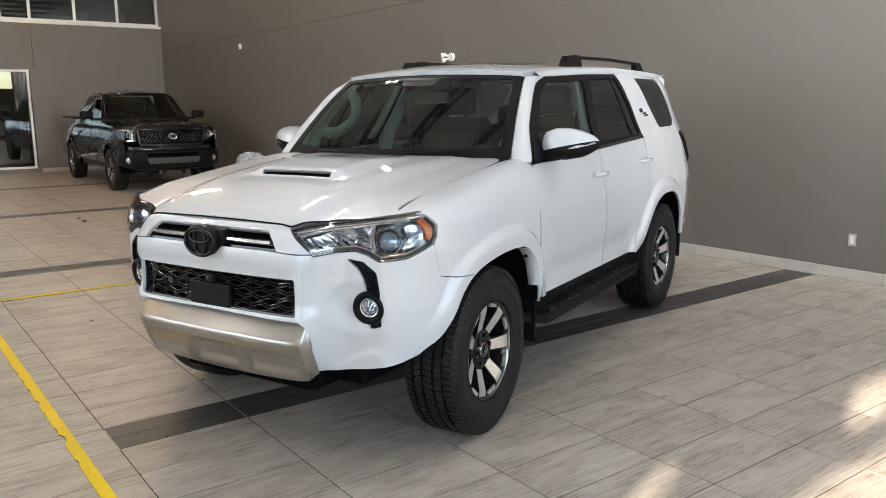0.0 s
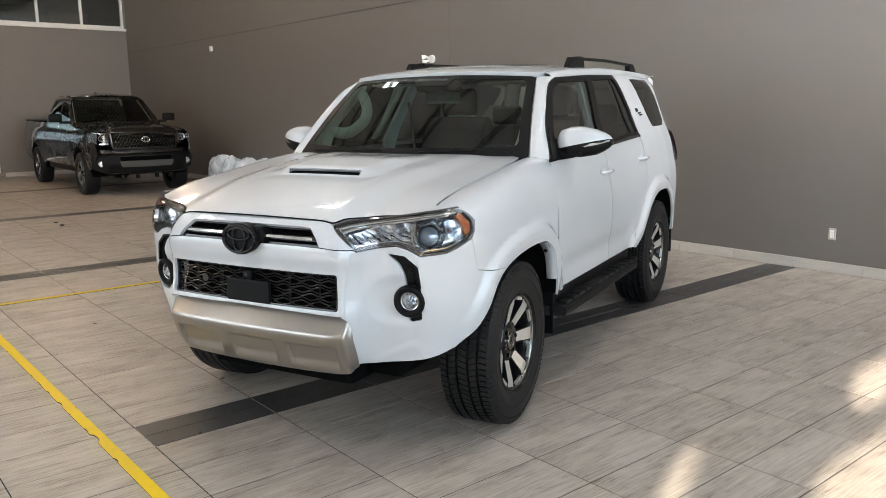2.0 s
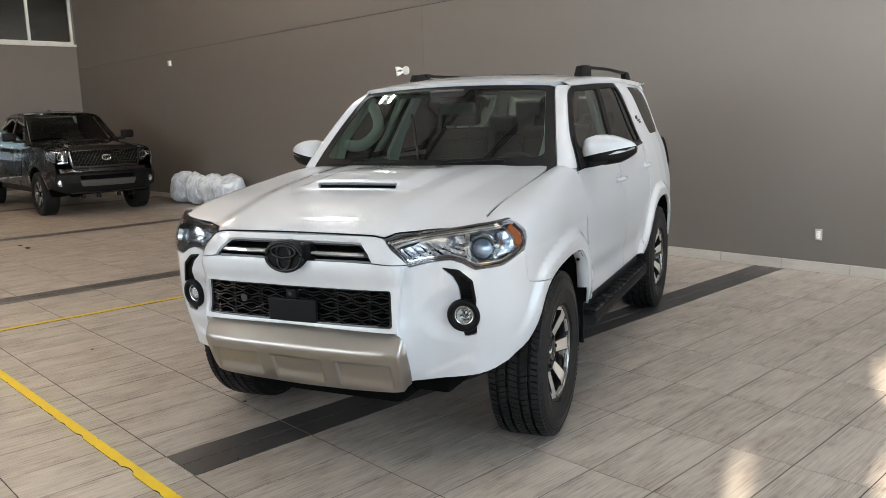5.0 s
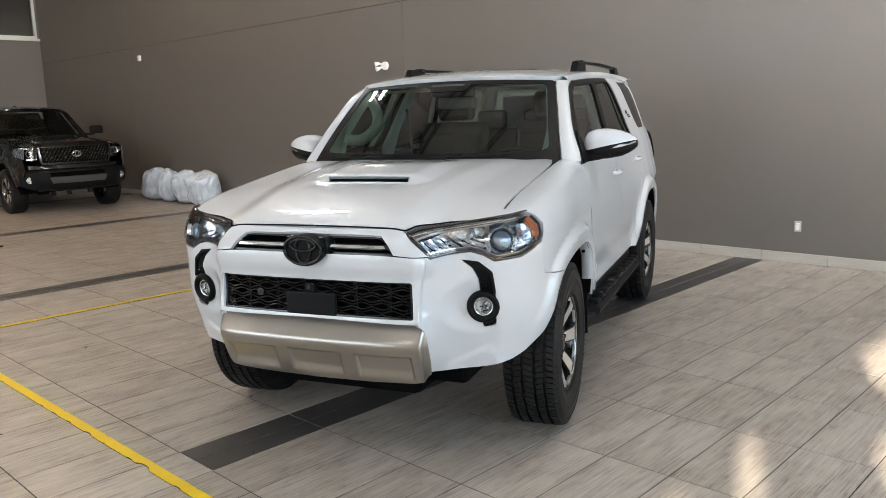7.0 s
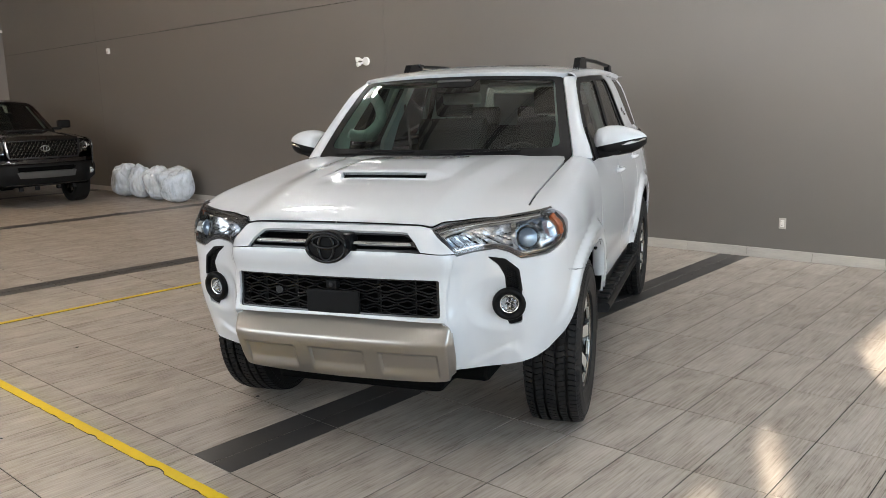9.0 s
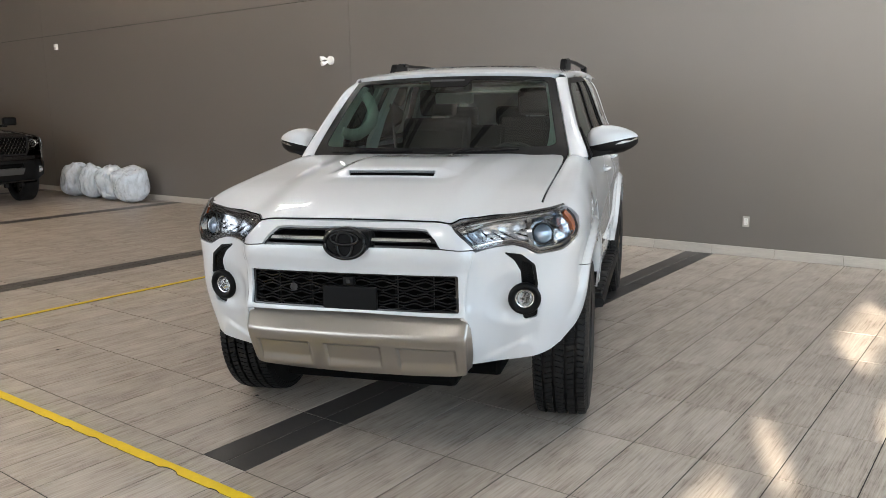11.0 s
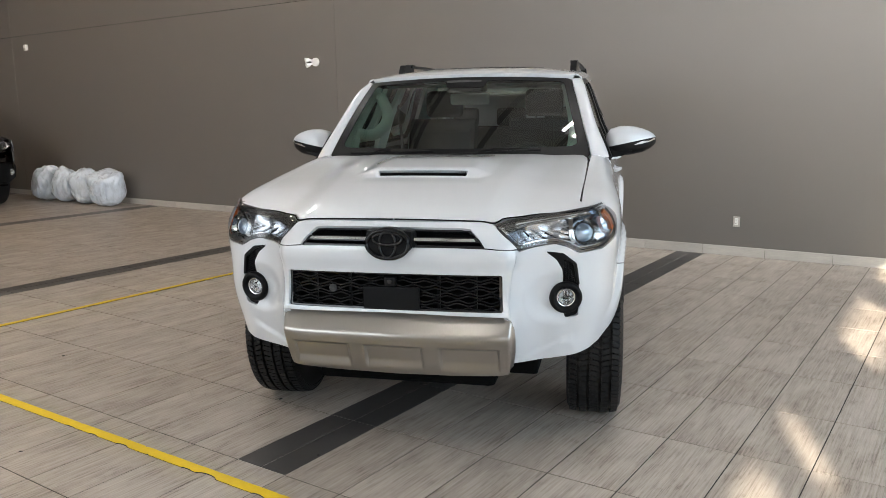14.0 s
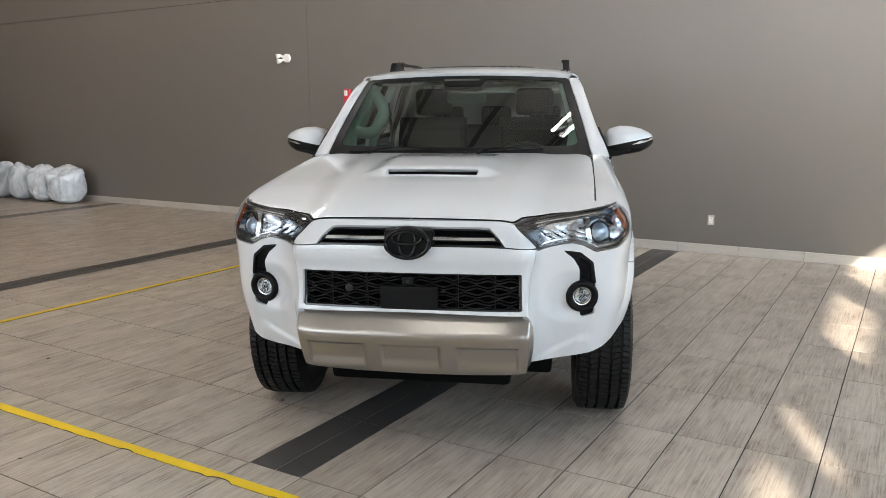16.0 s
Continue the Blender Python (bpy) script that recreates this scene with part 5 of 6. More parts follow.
for sg in (1, -1):
    bm = bmesh.new()
    tube_path(bm, [(0, sg * .30, .36), (0, sg * .66, .39)], .04, 10)
    tube_path(bm, [(-.05, sg * .62, .52), (-.08, sg * .56, .86)], .05, 10)
    part("suspension_arm", bm, BLACK_TRIM, suv)
    for xa, arch in ((0.0, ARCH_F), (-2.79, ARCH_R)):
        bm = bmesh.new()
        c = [(x, z) for x, z in arch]
        a = [bm.verts.new((x, sg * (side(x, z)[1] - .014 - .16 * ease(.30, .56, x)), z)) for x, z in c]
        b = [bm.verts.new((x * .98 + xa * .02, sg * .60, z + .03)) for x, z in c]
        for i in range(len(c) - 1):
            bm.faces.new((a[i], a[i + 1], b[i + 1], b[i]))
        part("wheelhouse_liner", bm, LINER, suv)
    back_edge = [(x, z) for x, z in ARC_F if x < -.27 and z > .60]
    bm = bmesh.new()
    rows_v = [[bm.verts.new((x + dx, sg * (side(x, z)[1] - dy), z)) for dx, dy in ((0, .004), (.012, .018), (.020, .060), (.008, .066), (-.006, .02))] for x, z in back_edge]
    for a, b in zip(rows_v[:-1], rows_v[1:]):
        for i in range(4):
            bm.faces.new((a[i], a[i + 1], b[i + 1], b[i]))
    flange = part("arch_flange", bm, PAINT, suv, smooth=True)
    x, z = back_edge[len(back_edge) // 3]
    bm = bmesh.new()
    rod(bm, (x + .012, sg * (side(x, z)[1] - .045), z), (x + .026, sg * (side(x, z)[1] - .045), z), .010, 12)
    part("clip", bm, BLACK_TRIM, flange)
    part("mud_flap", boxed(-.505, -.49, sg * .80 - .12, sg * .80 + .12, .30, .60, .004), BLACK_TRIM, suv)
    part("mud_flap", boxed(-3.36, -3.345, sg * .80 - .12, sg * .80 + .12, .30, .56, .004), BLACK_TRIM, suv)


# --- wheels
def wheel(x, sg, turn):
    """A wheel about its own axle; out points away from the vehicle."""
    R = .396
    w = bmesh.new()
    tyre_prof = [(.222, -.105), (.245, -.122), (.29, -.135), (.335, -.136), (.368, -.128), (.384, -.116), (.387, -.10)]
    tyre_prof[5:] = [(.378, -.116), (.379, -.10)]
    tyre_prof += [(.379, .10), (.378, .116), (.368, .128), (.335, .136), (.318, .1365), (.314, .139), (.306, .139), (.302, .1365), (.29, .135), (.252, .125), (.248, .129), (.240, .127), (.236, .118), (.222, .105)]
    revolve(w, tyre_prof, 72)
    base = pose(x, sg * .832, .408, 0, 0, 90 * sg + (2.5 if x > -1 else 0)) @ Matrix.Diagonal((.97, 1.031, 1.031, 1))
    tyre = part("tyre", w, RUBBER, None, smooth=True)
    tyre.data.set_sharp_from_angle(angle=radians(40))
    tyre.name = "wheel"
    tyre.parent = suv
    tyre.matrix_local = base @ pose(0, 0, 0, turn, 0, 0)
    tagged(tyre, "all-terrain tyre on a black wheel with machined spokes")
    # tread blocks
    vs, fs = [], []
    n = 88
    for band, (h0, h1, skew) in enumerate(((-.120, -.085, .25), (-.070, -.036, -.35), (-.022, .022, .4), (.036, .070, -.35), (.085, .120, .25))):
        for k in range(n):
            a0 = math.tau * (k + (band % 2) * .5) / n
            da = math.tau / n * (.76 if band in (0, 4) else .86)
            i = len(vs)
            for r in (.376, R):
                for h, off in ((h0, 0), (h1, skew)):
                    for a in (a0 + off * math.tau / n, a0 + off * math.tau / n + da):
                        rr = r - (.006 if abs(h) > .1 and r == R else 0)
                        vs.append((h, rr * math.cos(a), rr * math.sin(a)))
            fs += [(i + 4, i + 5, i + 7, i + 6), (i, i + 4, i + 6, i + 2), (i + 1, i + 3, i + 7, i + 5), (i, i + 1, i + 5, i + 4), (i + 2, i + 6, i + 7, i + 3)]
    me = bpy.data.meshes.new("tread")
    me.from_pydata(vs, [], fs)
    me.materials.append(RUBBER)
    tr = new("tread", me)
    tr.parent = tyre
    tagged(tr, kind="stuff")
    # shoulder lugs
    for sgn in (-1, 1):
        bm = bmesh.new()
        for k in range(n):
            a = math.tau * k / n
            m = pose(0, 0, 0, math.degrees(a), 0, 0)
            v = [bm.verts.new(m @ Vector(p)) for p in ((sgn * .1165, -.011, .388), (sgn * .1165, .011, .388), (sgn * .1345, .009, .358), (sgn * .1345, -.009, .358), (sgn * .112, -.011, .372), (sgn * .112, .011, .372), (sgn * .128, .009, .350), (sgn * .128, -.009, .350))]
            for q in ((0, 1, 2, 3), (0, 4, 5, 1), (1, 5, 6, 2), (2, 6, 7, 3), (3, 7, 4, 0)):
                bm.faces.new([v[j] for j in q])
        tagged(part("shoulder_tread", bm, RUBBER, tyre), kind="stuff")
    # rim: barrel, lip, spokes; +x of the wheel frame points outwards when the frame is turned
    o = 1
    bm = bmesh.new()
    revolve(bm, [(.230, o * .118), (.236, o * .112), (.228, o * .104), (.218, o * .098), (.212, o * .08), (.206, o * .02), (.206, -o * .10), (.224, -o * .11)], 60)
    part("barrel", bm, BLACK_GLOSS, tyre, smooth=True)
    bm = bmesh.new()
    revolve(bm, [(.222, o * .100), (.2265, o * .1165), (.2325, o * .1155), (.2345, o * .108)], 60)
    part("lip", bm, SMOKE_CHROME, tyre, smooth=True)
    bm = bmesh.new()
    revolve(bm, [(.05, o * .020), (.155, o * .015), (.165, o * .005), (.165, -o * .01)], 48)
    part("brake_disc", bm, DASH, tyre, smooth=True)
    part("caliper", boxed(-.05, .012, .09, .17, -.09, .09, .015), BLACK_TRIM, tyre)
    for k in range(7):
        m = pose(0, 0, 0, 360 / 7 * k, 0, 0)
        for nm, mt, lift, grow in (("spoke_body", BLACK_GLOSS, 0.0, .006), ("spoke", MACHINED, .0025, 0.0)):
            bm = bmesh.new()
            outl = [(.082, .023 + grow), (.12, .025 + grow), (.19, .030 + grow), (.217, .033 + grow)]
            face = [(r, hw) for r, hw in outl]
            ring = [(r, hw) for r, hw in face] + [(r, -hw) for r, hw in reversed(face)]

            def put(r, t, d):
                dish = .062 + .040 * ease(.06, .21, r)
                return m @ Vector((o * (dish + lift - d), t, r))
            prism(bm, ring, put, .030 if nm == "spoke_body" else .004)
            part(nm, bm, mt, tyre)
        bm = bmesh.new()
        # short machined pad on the lip between spokes
        mm = pose(0, 0, 0, 360 / 7 * (k + .5), 0, 0)
        prism(bm, [(-.035, .206), (.035, .206), (.030, .221), (-.030, .221)], lambda u, v, d: mm @ Vector((o * (.1085 - d), u, math.sqrt(max(v * v - u * u, 0)))), .012)
        part("lip_pad", bm, MACHINED, tyre)
    bm = bmesh.new()
    revolve(bm, [(.100, o * .035), (.097, o * .070), (.086, o * .076), (.040, o * .070)], 40)
    part("hub", bm, GRILLE_BLACK, tyre, smooth=True)
    for k in range(6):
        a = math.tau * k / 6
        bm = bmesh.new()
        rod(bm, (o * .05, .068 * math.cos(a), .068 * math.sin(a)), (o * .086, .068 * math.cos(a), .068 * math.sin(a)), .0105, 6)
        part("lug_nut", bm, SMOKE_CHROME, tyre)
    bm = bmesh.new()
    revolve(bm, [(.040, o * .055), (.040, o * .082), (.036, o * .088), (.031, o * .087), (.028, o * .082), (0, o * .082)], 32)
    part("centre_cap", bm, SMOKE_CHROME, tyre, smooth=True)
    bm = bmesh.new()
    tube_path(bm, [(o * .087, .017 * math.cos(a), .012 * math.sin(a)) for a in np.linspace(0, math.tau, 20, endpoint=False)], .002, 6, True)
    part("cap_ring", bm, BLACK_GLOSS, tyre)
    return tyre


wheel(.072, 1, 11)
wheel(.072, -1, 30)
wheel(-2.722, 1, 25)
wheel(-2.722, -1, 4)

# --- cabin
def cabin_box(name, mat, *a, bevel=.03, seg=3):
    return part(name, boxed(*a, bevel, seg), mat, suv)


bm = bmesh.new()
prism(bm, rounded([(-.42, 1.20), (-.52, 1.262), (-.80, 1.268), (-.90, 1.24), (-.96, 1.12), (-.92, .85), (-.5, .7)], .03, 4), lambda u, v, w: Vector((u, -.72 + w, v)), 1.44)
dash = part("dashboard", bm, DASH, suv)
bm = bmesh.new()
prism(bm, rounded([(-.66, 1.25), (-.74, 1.315), (-.90, 1.30), (-.94, 1.22)], .03, 4), lambda u, v, w: Vector((u, .22 + w, v)), .34)
part("instrument_hood", bm, DASH, dash)
bm = bmesh.new()
m = pose(-1.03, .37, 1.16, 0, -66, 0)
tube_path(bm, [m @ Vector((.185 * math.sin(a), .185 * math.cos(a), 0)) for a in np.linspace(0, math.tau, 40, endpoint=False)], .016, 10, True)
wheel_rim = part("steering_wheel", bm, DASH, suv, smooth=True)
bm = bmesh.new()
for a in (90, 210, 330):
    tube_path(bm, [m @ Vector((0, 0, .02)), m @ Vector((.18 * math.cos(math.radians(a + 90)), .18 * math.sin(math.radians(a + 90)), 0))], .018, 8)
bmesh.ops.create_uvsphere(bm, u_segments=20, v_segments=10, radius=.075, matrix=m @ Matrix.Diagonal((1, 1, .5, 1)))
part("steering_hub", bm, DASH, wheel_rim, smooth=True)


for y in (.60, -.60):
    vent = bmesh.new()
    vm = pose(-.80, y, 1.235, 0, 62, 0)
    for r, q in ((.048, .006), (.034, .004), (.018, .004)):
        tube_path(vent, [vm @ Vector((r * math.cos(a), r * math.sin(a), .0)) for a in np.linspace(0, math.tau, 32, endpoint=False)], q, 8, True)
    part("air_vent", vent, SMOKE_CHROME, dash, smooth=True)


def front_seat(y):
    b = boxed(-1.85, -1.28, y - .26, y + .26, .72, .90, .06, 3)
    s = part("front_seat", b, SEAT, suv, smooth=True)
    bm = bmesh.new()
    prism(bm, rounded([(-1.72, .86), (-1.60, .88), (-1.78, 1.46), (-1.86, 1.50), (-1.93, 1.44)], .04, 4), lambda u, v, w: Vector((u, y - .25 + w, v)), .50)
    bmesh.ops.bevel(bm, geom=[e for e in bm.edges if e.calc_length() > .4], offset=.03, segments=3, affect="EDGES")
    part("backrest", bm, SEAT, s)
    bm = boxed(-1.93, -1.83, y - .14, y + .14, 1.50, 1.70, .045, 4)
    part("headrest", bm, SEAT, s, smooth=True)
    for dy in (-.06, .06):
        bm = bmesh.new()
        rod(bm, (-1.87, y + dy, 1.45), (-1.88, y + dy, 1.53), .007, 8)
        part("headrest_post", bm, CHROME, s)


front_seat(.38)
front_seat(-.38)
bench = cabin_box("rear_bench", SEAT, -2.75, -2.25, -.66, .66, .72, .92, bevel=.05)
bm = bmesh.new()
prism(bm, rounded([(-2.68, .88), (-2.56, .90), (-2.78, 1.42), (-2.90, 1.40)], .04, 4), lambda u, v, w: Vector((u, -.66 + w, v)), 1.32)
part("backrest", bm, SEAT, bench)
for y in (-.42, 0, .42):
    part("headrest", boxed(-2.90, -2.81, y - .13, y + .13, 1.41, 1.57, .04, 3), SEAT, bench, smooth=True)
panel("headliner", roof, [(-.93, -.60), (-.93, .60), (-3.4, .60), (-3.4, -.60)], HEADLINER, suv, step=.15, depth=0, lift=-.045, out=(0, 0, 1))
for sgn in (False, True):
    def trim(t, w):
        return pillar(t, w) - np.array([.03, .045, .015])
    tp = panel("pillar_trim", trim, [(.02, -.75), (.02, 1), (.97, 1), (.97, -.2), (.45, -.3)], TRIM_GREY, suv, step=.08, depth=.01, flip=sgn, out=(.4, 1, .3))
    sg = -1 if sgn else 1
    pts = [Vector(pillar(t, w)) - Vector((.05, .06, .02)) for t, w in ((.36, -.1), (.385, -.45), (.44, -.68), (.54, -.80), (.66, -.82), (.76, -.70), (.83, -.42), (.86, -.1))]
    if sgn:
        bm = bmesh.new()
        tube_path(bm, swept([(p.x, sg * p.y, p.z) for p in pts], 32), .036, 12)
        part("grab_handle", bm, TRIM_GREY, tp, smooth=True)
    bm = bmesh.new()
    prism(bm, [(-1.50, .9), (-1.68, .9), (-1.60, 1.34), (-1.72, 1.735), (-1.60, 1.735), (-1.47, 1.34)], lambda u, v, w: Vector((u, sg * (side(u, v)[1] - .04 - w), v)), .03)
    part("centre_pillar_trim", bm, TRIM_GREY, suv)
    bm = bmesh.new()
    prism(bm, [(-2.40, .9), (-2.68, .9), (-2.90, 1.36), (-2.68, 1.75), (-2.30, 1.75), (-2.43, 1.35)], lambda u, v, w: Vector((u, sg * (side(u, v)[1] - .04 - w), v)), .03)
    part("rear_pillar_trim", bm, TRIM_GREY, suv)
    part("door_card", boxed(-2.40, -.60, sg * .835 - .02, sg * .835 + .02, .62, 1.28, .01), DASH, suv)
    bm = bmesh.new()
    tube_path(bm, [(-1.62, sg * .68, 1.60), (-1.66, sg * .66, 1.3), (-1.70, sg * .68, .95)], .012, 4)
    part("seat_belt", bm, DASH, suv)
part("floor_pan", boxed(-3.5, -.5, -.84, .84, .60, .64), LINER, suv)
bm = boxed(-.93, -.90, -.125, .125, 1.585, 1.655, .02, 3)
part("rear_view_mirror", bm, TRIM_GREY, suv, smooth=True)
bm = boxed(-.99, -.80, -.13, .10, 1.66, 1.735, .02, 3)
part("camera_housing", bm, DASH, suv)
for y in (-.36, .36):
    part("sun_visor", boxed(-1.09, -.95, y - .20, y + .20, 1.70, 1.715, .008), TRIM_GREY, suv)


# ---------------------------------------------------------------- the dark pick-up truck in the far corner (metres from its front axle)
BROWN = material("smoked_brown_metallic", (0.006, 0.004, 0.0036), 0.26, metal=0.1, vary=0.02, size=2, fine=500, coat=1.0, spec=0.2)
pickup = empty("pickup_truck", pose(-15.9, 5.07, 0, 0, 0, -1.2), "dark brown metallic crew-cab pickup truck with black grille", "truck")
t_arch = []
for cx in (0.0, -3.68):
    t_arch.append([(cx + .50 * math.cos(a), .42 + .50 * math.sin(a) * .98) for a in np.linspace(-.12, math.pi + .12, 17)])
_tw = prof((.35, -.09), (.5, -.05), (.7, -.012), (.95, 0), (1.10, -.012), (1.22, -.035), (1.32, -.07), (1.5, -.13), (1.7, -.20), (1.86, -.265), (1.92, -.33))


def tside(x, z):
    d = min(abs(math.hypot(x - cx, (z - .42)) - .50) for cx in (0.0, -3.68)) if z < 1.1 else 1
    near = min(math.hypot(x - cx, z - .42) for cx in (0.0, -3.68))
    bulge = .025 * (1 - ease(.57, .62, near))
    nose = .10 * ease(.45, .95, x) ** 1.5
    return np.array([x, .955 + _tw(z) + bulge - nose, z])


def tfront(y, z):
    a = abs(y)
    w = float(np.interp(z, [.35, .45, .60, .76, .80, .88, 1.0, 1.2, 1.28], [-.06, -.01, .02, .02, -.03, -.03, -.035, -.06, -.12]))
    return np.array([.96 - .10 * (a / .9) ** 2 - .16 * ease(.60, .98, a) ** 1.4 + w, y, z])


def thood(x, y):
    a = abs(y)
    z = float(np.interp(-x, [-.9, -.8, -.6, 0, .7, .9], [1.20, 1.235, 1.265, 1.325, 1.375, 1.385]))
    return np.array([x, y, z - .07 * (a / .9) ** 2.5 + .020 * (1 - ease(.46, .56, a)) * (1 - ease(.55, .75, x))])


def tshield(y, v):
    lo = np.array([-.62 - .14 * (y / .80) ** 2, y, 1.365 - .02 * (y / .8) ** 2])
    hi = np.array([-1.33 - .07 * (y / .80) ** 2, y * .84, 1.875 - .02 * (y / .8) ** 2])
    return lo + (hi - lo) * v


def troof(x, y):
    return np.array([x, y, float(np.interp(-x, [1.2, 1.35, 1.6, 2.2, 2.75, 2.9], [1.875, 1.91, 1.952, 1.962, 1.94, 1.90])) - .05 * (abs(y) / .68) ** 2.4])


# front end
bar = [(0, 1.205), (.62, 1.205), (.62, 1.235), (.5, 1.262), (0, 1.268)]
panel("bonnet_lip", tfront, halves(bar), BROWN, pickup, step=.05, depth=.03)
panel("grille_backing", tfront, halves([(0, 1.21), (.66, 1.21), (.60, .87), (0, .87)]), LINER, pickup, step=.1, depth=0, lift=-.05)
gf = panel("grille_frame", tfront, halves([(0, 1.21), (.64, 1.21), (.62, .95), (.58, .875), (0, .875)]), BLACK_GLOSS, pickup, holes=[halves(rounded([(0, 1.185), (.605, 1.185), (.575, .91), (0, .91)], [0, .02, .02, 0]))], step=.05, depth=.04)
bm = bmesh.new()
for r in range(6):
    for c in range(-10, 11):
        y, z = c * .062 + (r % 2) * .031, .930 + r * .047
        if abs(y) > .57:
            continue
        p = tfront(y, z)
        tube_path(bm, [(p[0] - .012, y + .030 * math.cos(a), z + .025 * math.sin(a)) for a in np.linspace(0, math.tau, 6, endpoint=False)], .0056, 4, True)
part("mesh", bm, SMOKE_CHROME, gf)
bm = bmesh.new()
tube_path(bm, [(.945, .075 * math.cos(a), 1.05 + .05 * math.sin(a)) for a in np.linspace(0, math.tau, 28, endpoint=False)], .009, 6, True)
tube_path(bm, [(.947, .03 * math.cos(a), 1.05 + .045 * math.sin(a)) for a in np.linspace(0, math.tau, 24, endpoint=False)], .006, 6, True)
part("emblem", bm, CHROME, pickup, "chrome oval emblem", smooth=True)
panel("bumper_strip", tfront, halves([(0, .865), (.60, .865), (.90, .87), (.93, .80), (0, .795)]), BROWN, pickup, step=.05, depth=.03)
panel("bumper", tfront, halves([(0, .79), (.90, .79), (.95, .72), (.93, .52), (.70, .42), (0, .41)]), BLACK_TRIM, pickup, holes=[halves(rounded([(0, .74), (.50, .74), (.47, .66), (0, .66)], [0, .02, .02, 0]))], step=.05, depth=.05, label="dark grey lower bumper")
panel("bumper_backing", tfront, halves([(0, .77), (.6, .77), (.6, .6), (0, .6)]), LINER, pickup, step=.1, depth=0, lift=-.05)
panel("bumper_insert", tfront, halves([(0, .655), (.50, .655), (.46, .55), (0, .545)]), DASH, pickup, step=.06, depth=.02, lift=.012)
panel("lower_lip", tfront, halves([(0, .445), (.68, .455), (.68, .43), (0, .42)]), BLACK_GLOSS, pickup, step=.06, depth=.02, lift=.02)
for sg in (1, -1):
    lamp_loop = rounded([(sg * .63, 1.195), (sg * .80, 1.205), (sg * .945, 1.185), (sg * .965, 1.04), (sg * .90, .955), (sg * .66, .965)], .02, 3)
    hl = panel("headlight", tfront, lamp_loop, LENS, pickup, step=.05, depth=0, lift=.004)
    panel("bowl", tfront, lamp_loop, SMOKE_CHROME, hl, step=.05, depth=0, lift=-.04)
    for y, z, r in ((.74, 1.08, .062), (.87, 1.09, .05)):
        bm = bmesh.new()
        p = tfront(y, z)
        revolve(bm, [(0, -.03), (r * .7, -.02), (r, .012), (r * 1.1, .01)], 24, pose(p[0] - .03, sg * y, z))
        part("reflector", bm, CHROME, hl, smooth=True)
    # the lamp wraps round the corner of the wing
    wrap = rounded([(.86, 1.165), (.66, 1.178), (.58, 1.14), (.62, 1.04), (.86, .985)], .02, 3)
    panel("side_lens", tside, wrap, LENS, hl, step=.05, depth=0, lift=.010, flip=sg < 0, out=(0, 1, 0))
    panel("side_bowl", tside, wrap, REFLECTOR, hl, step=.05, depth=.006, lift=.004, flip=sg < 0, out=(0, 1, 0))
    panel("light_bar", tfront, [(sg * .66, .99), (sg * .88, .985), (sg * .88, .972), (sg * .66, .976)], CHROME, hl, step=.04, depth=.01, lift=-.01)
    bm = bmesh.new()
    p = tfront(.80, .62)
    revolve(bm, [(0, .012), (.03, .012), (.042, .006), (.05, .012), (.056, .004)], 24, pose(p[0], sg * .80, .62))
    part("fog_lamp", bm, CHROME, pickup, smooth=True)
    for y in (.18, .45):
        part("tow_hook", boxed(.85, .93, sg * y - .03, sg * y + .03, .33, .40, .01), BLACK_TRIM, pickup)
# bonnet, cab, bed
hood_half = [(.84, 0), (.83, .50), (.80, .62), (.70, .80), (.5, .84), (0, .855), (-.5, .865), (-.66, .86), (-.68, .7), (-.62, .3), (-.60, 0)]
panel("bonnet", thood, hood_half + [(x, -y) for x, y in reversed(hood_half) if y > 0], BROWN, pickup, step=.05, depth=.02, out=(0, 0, 1))
part("scoop_trim", boxed(-.10, .12, -.30, .30, 1.335, 1.372, .012), BLACK_TRIM, pickup)
arch_f, arch_r = t_arch
zt = lambda x: float(np.interp(-x, [-.9, -.8, -.6, 0, .7, .9], [1.15, 1.17, 1.20, 1.257, 1.305, 1.315]))
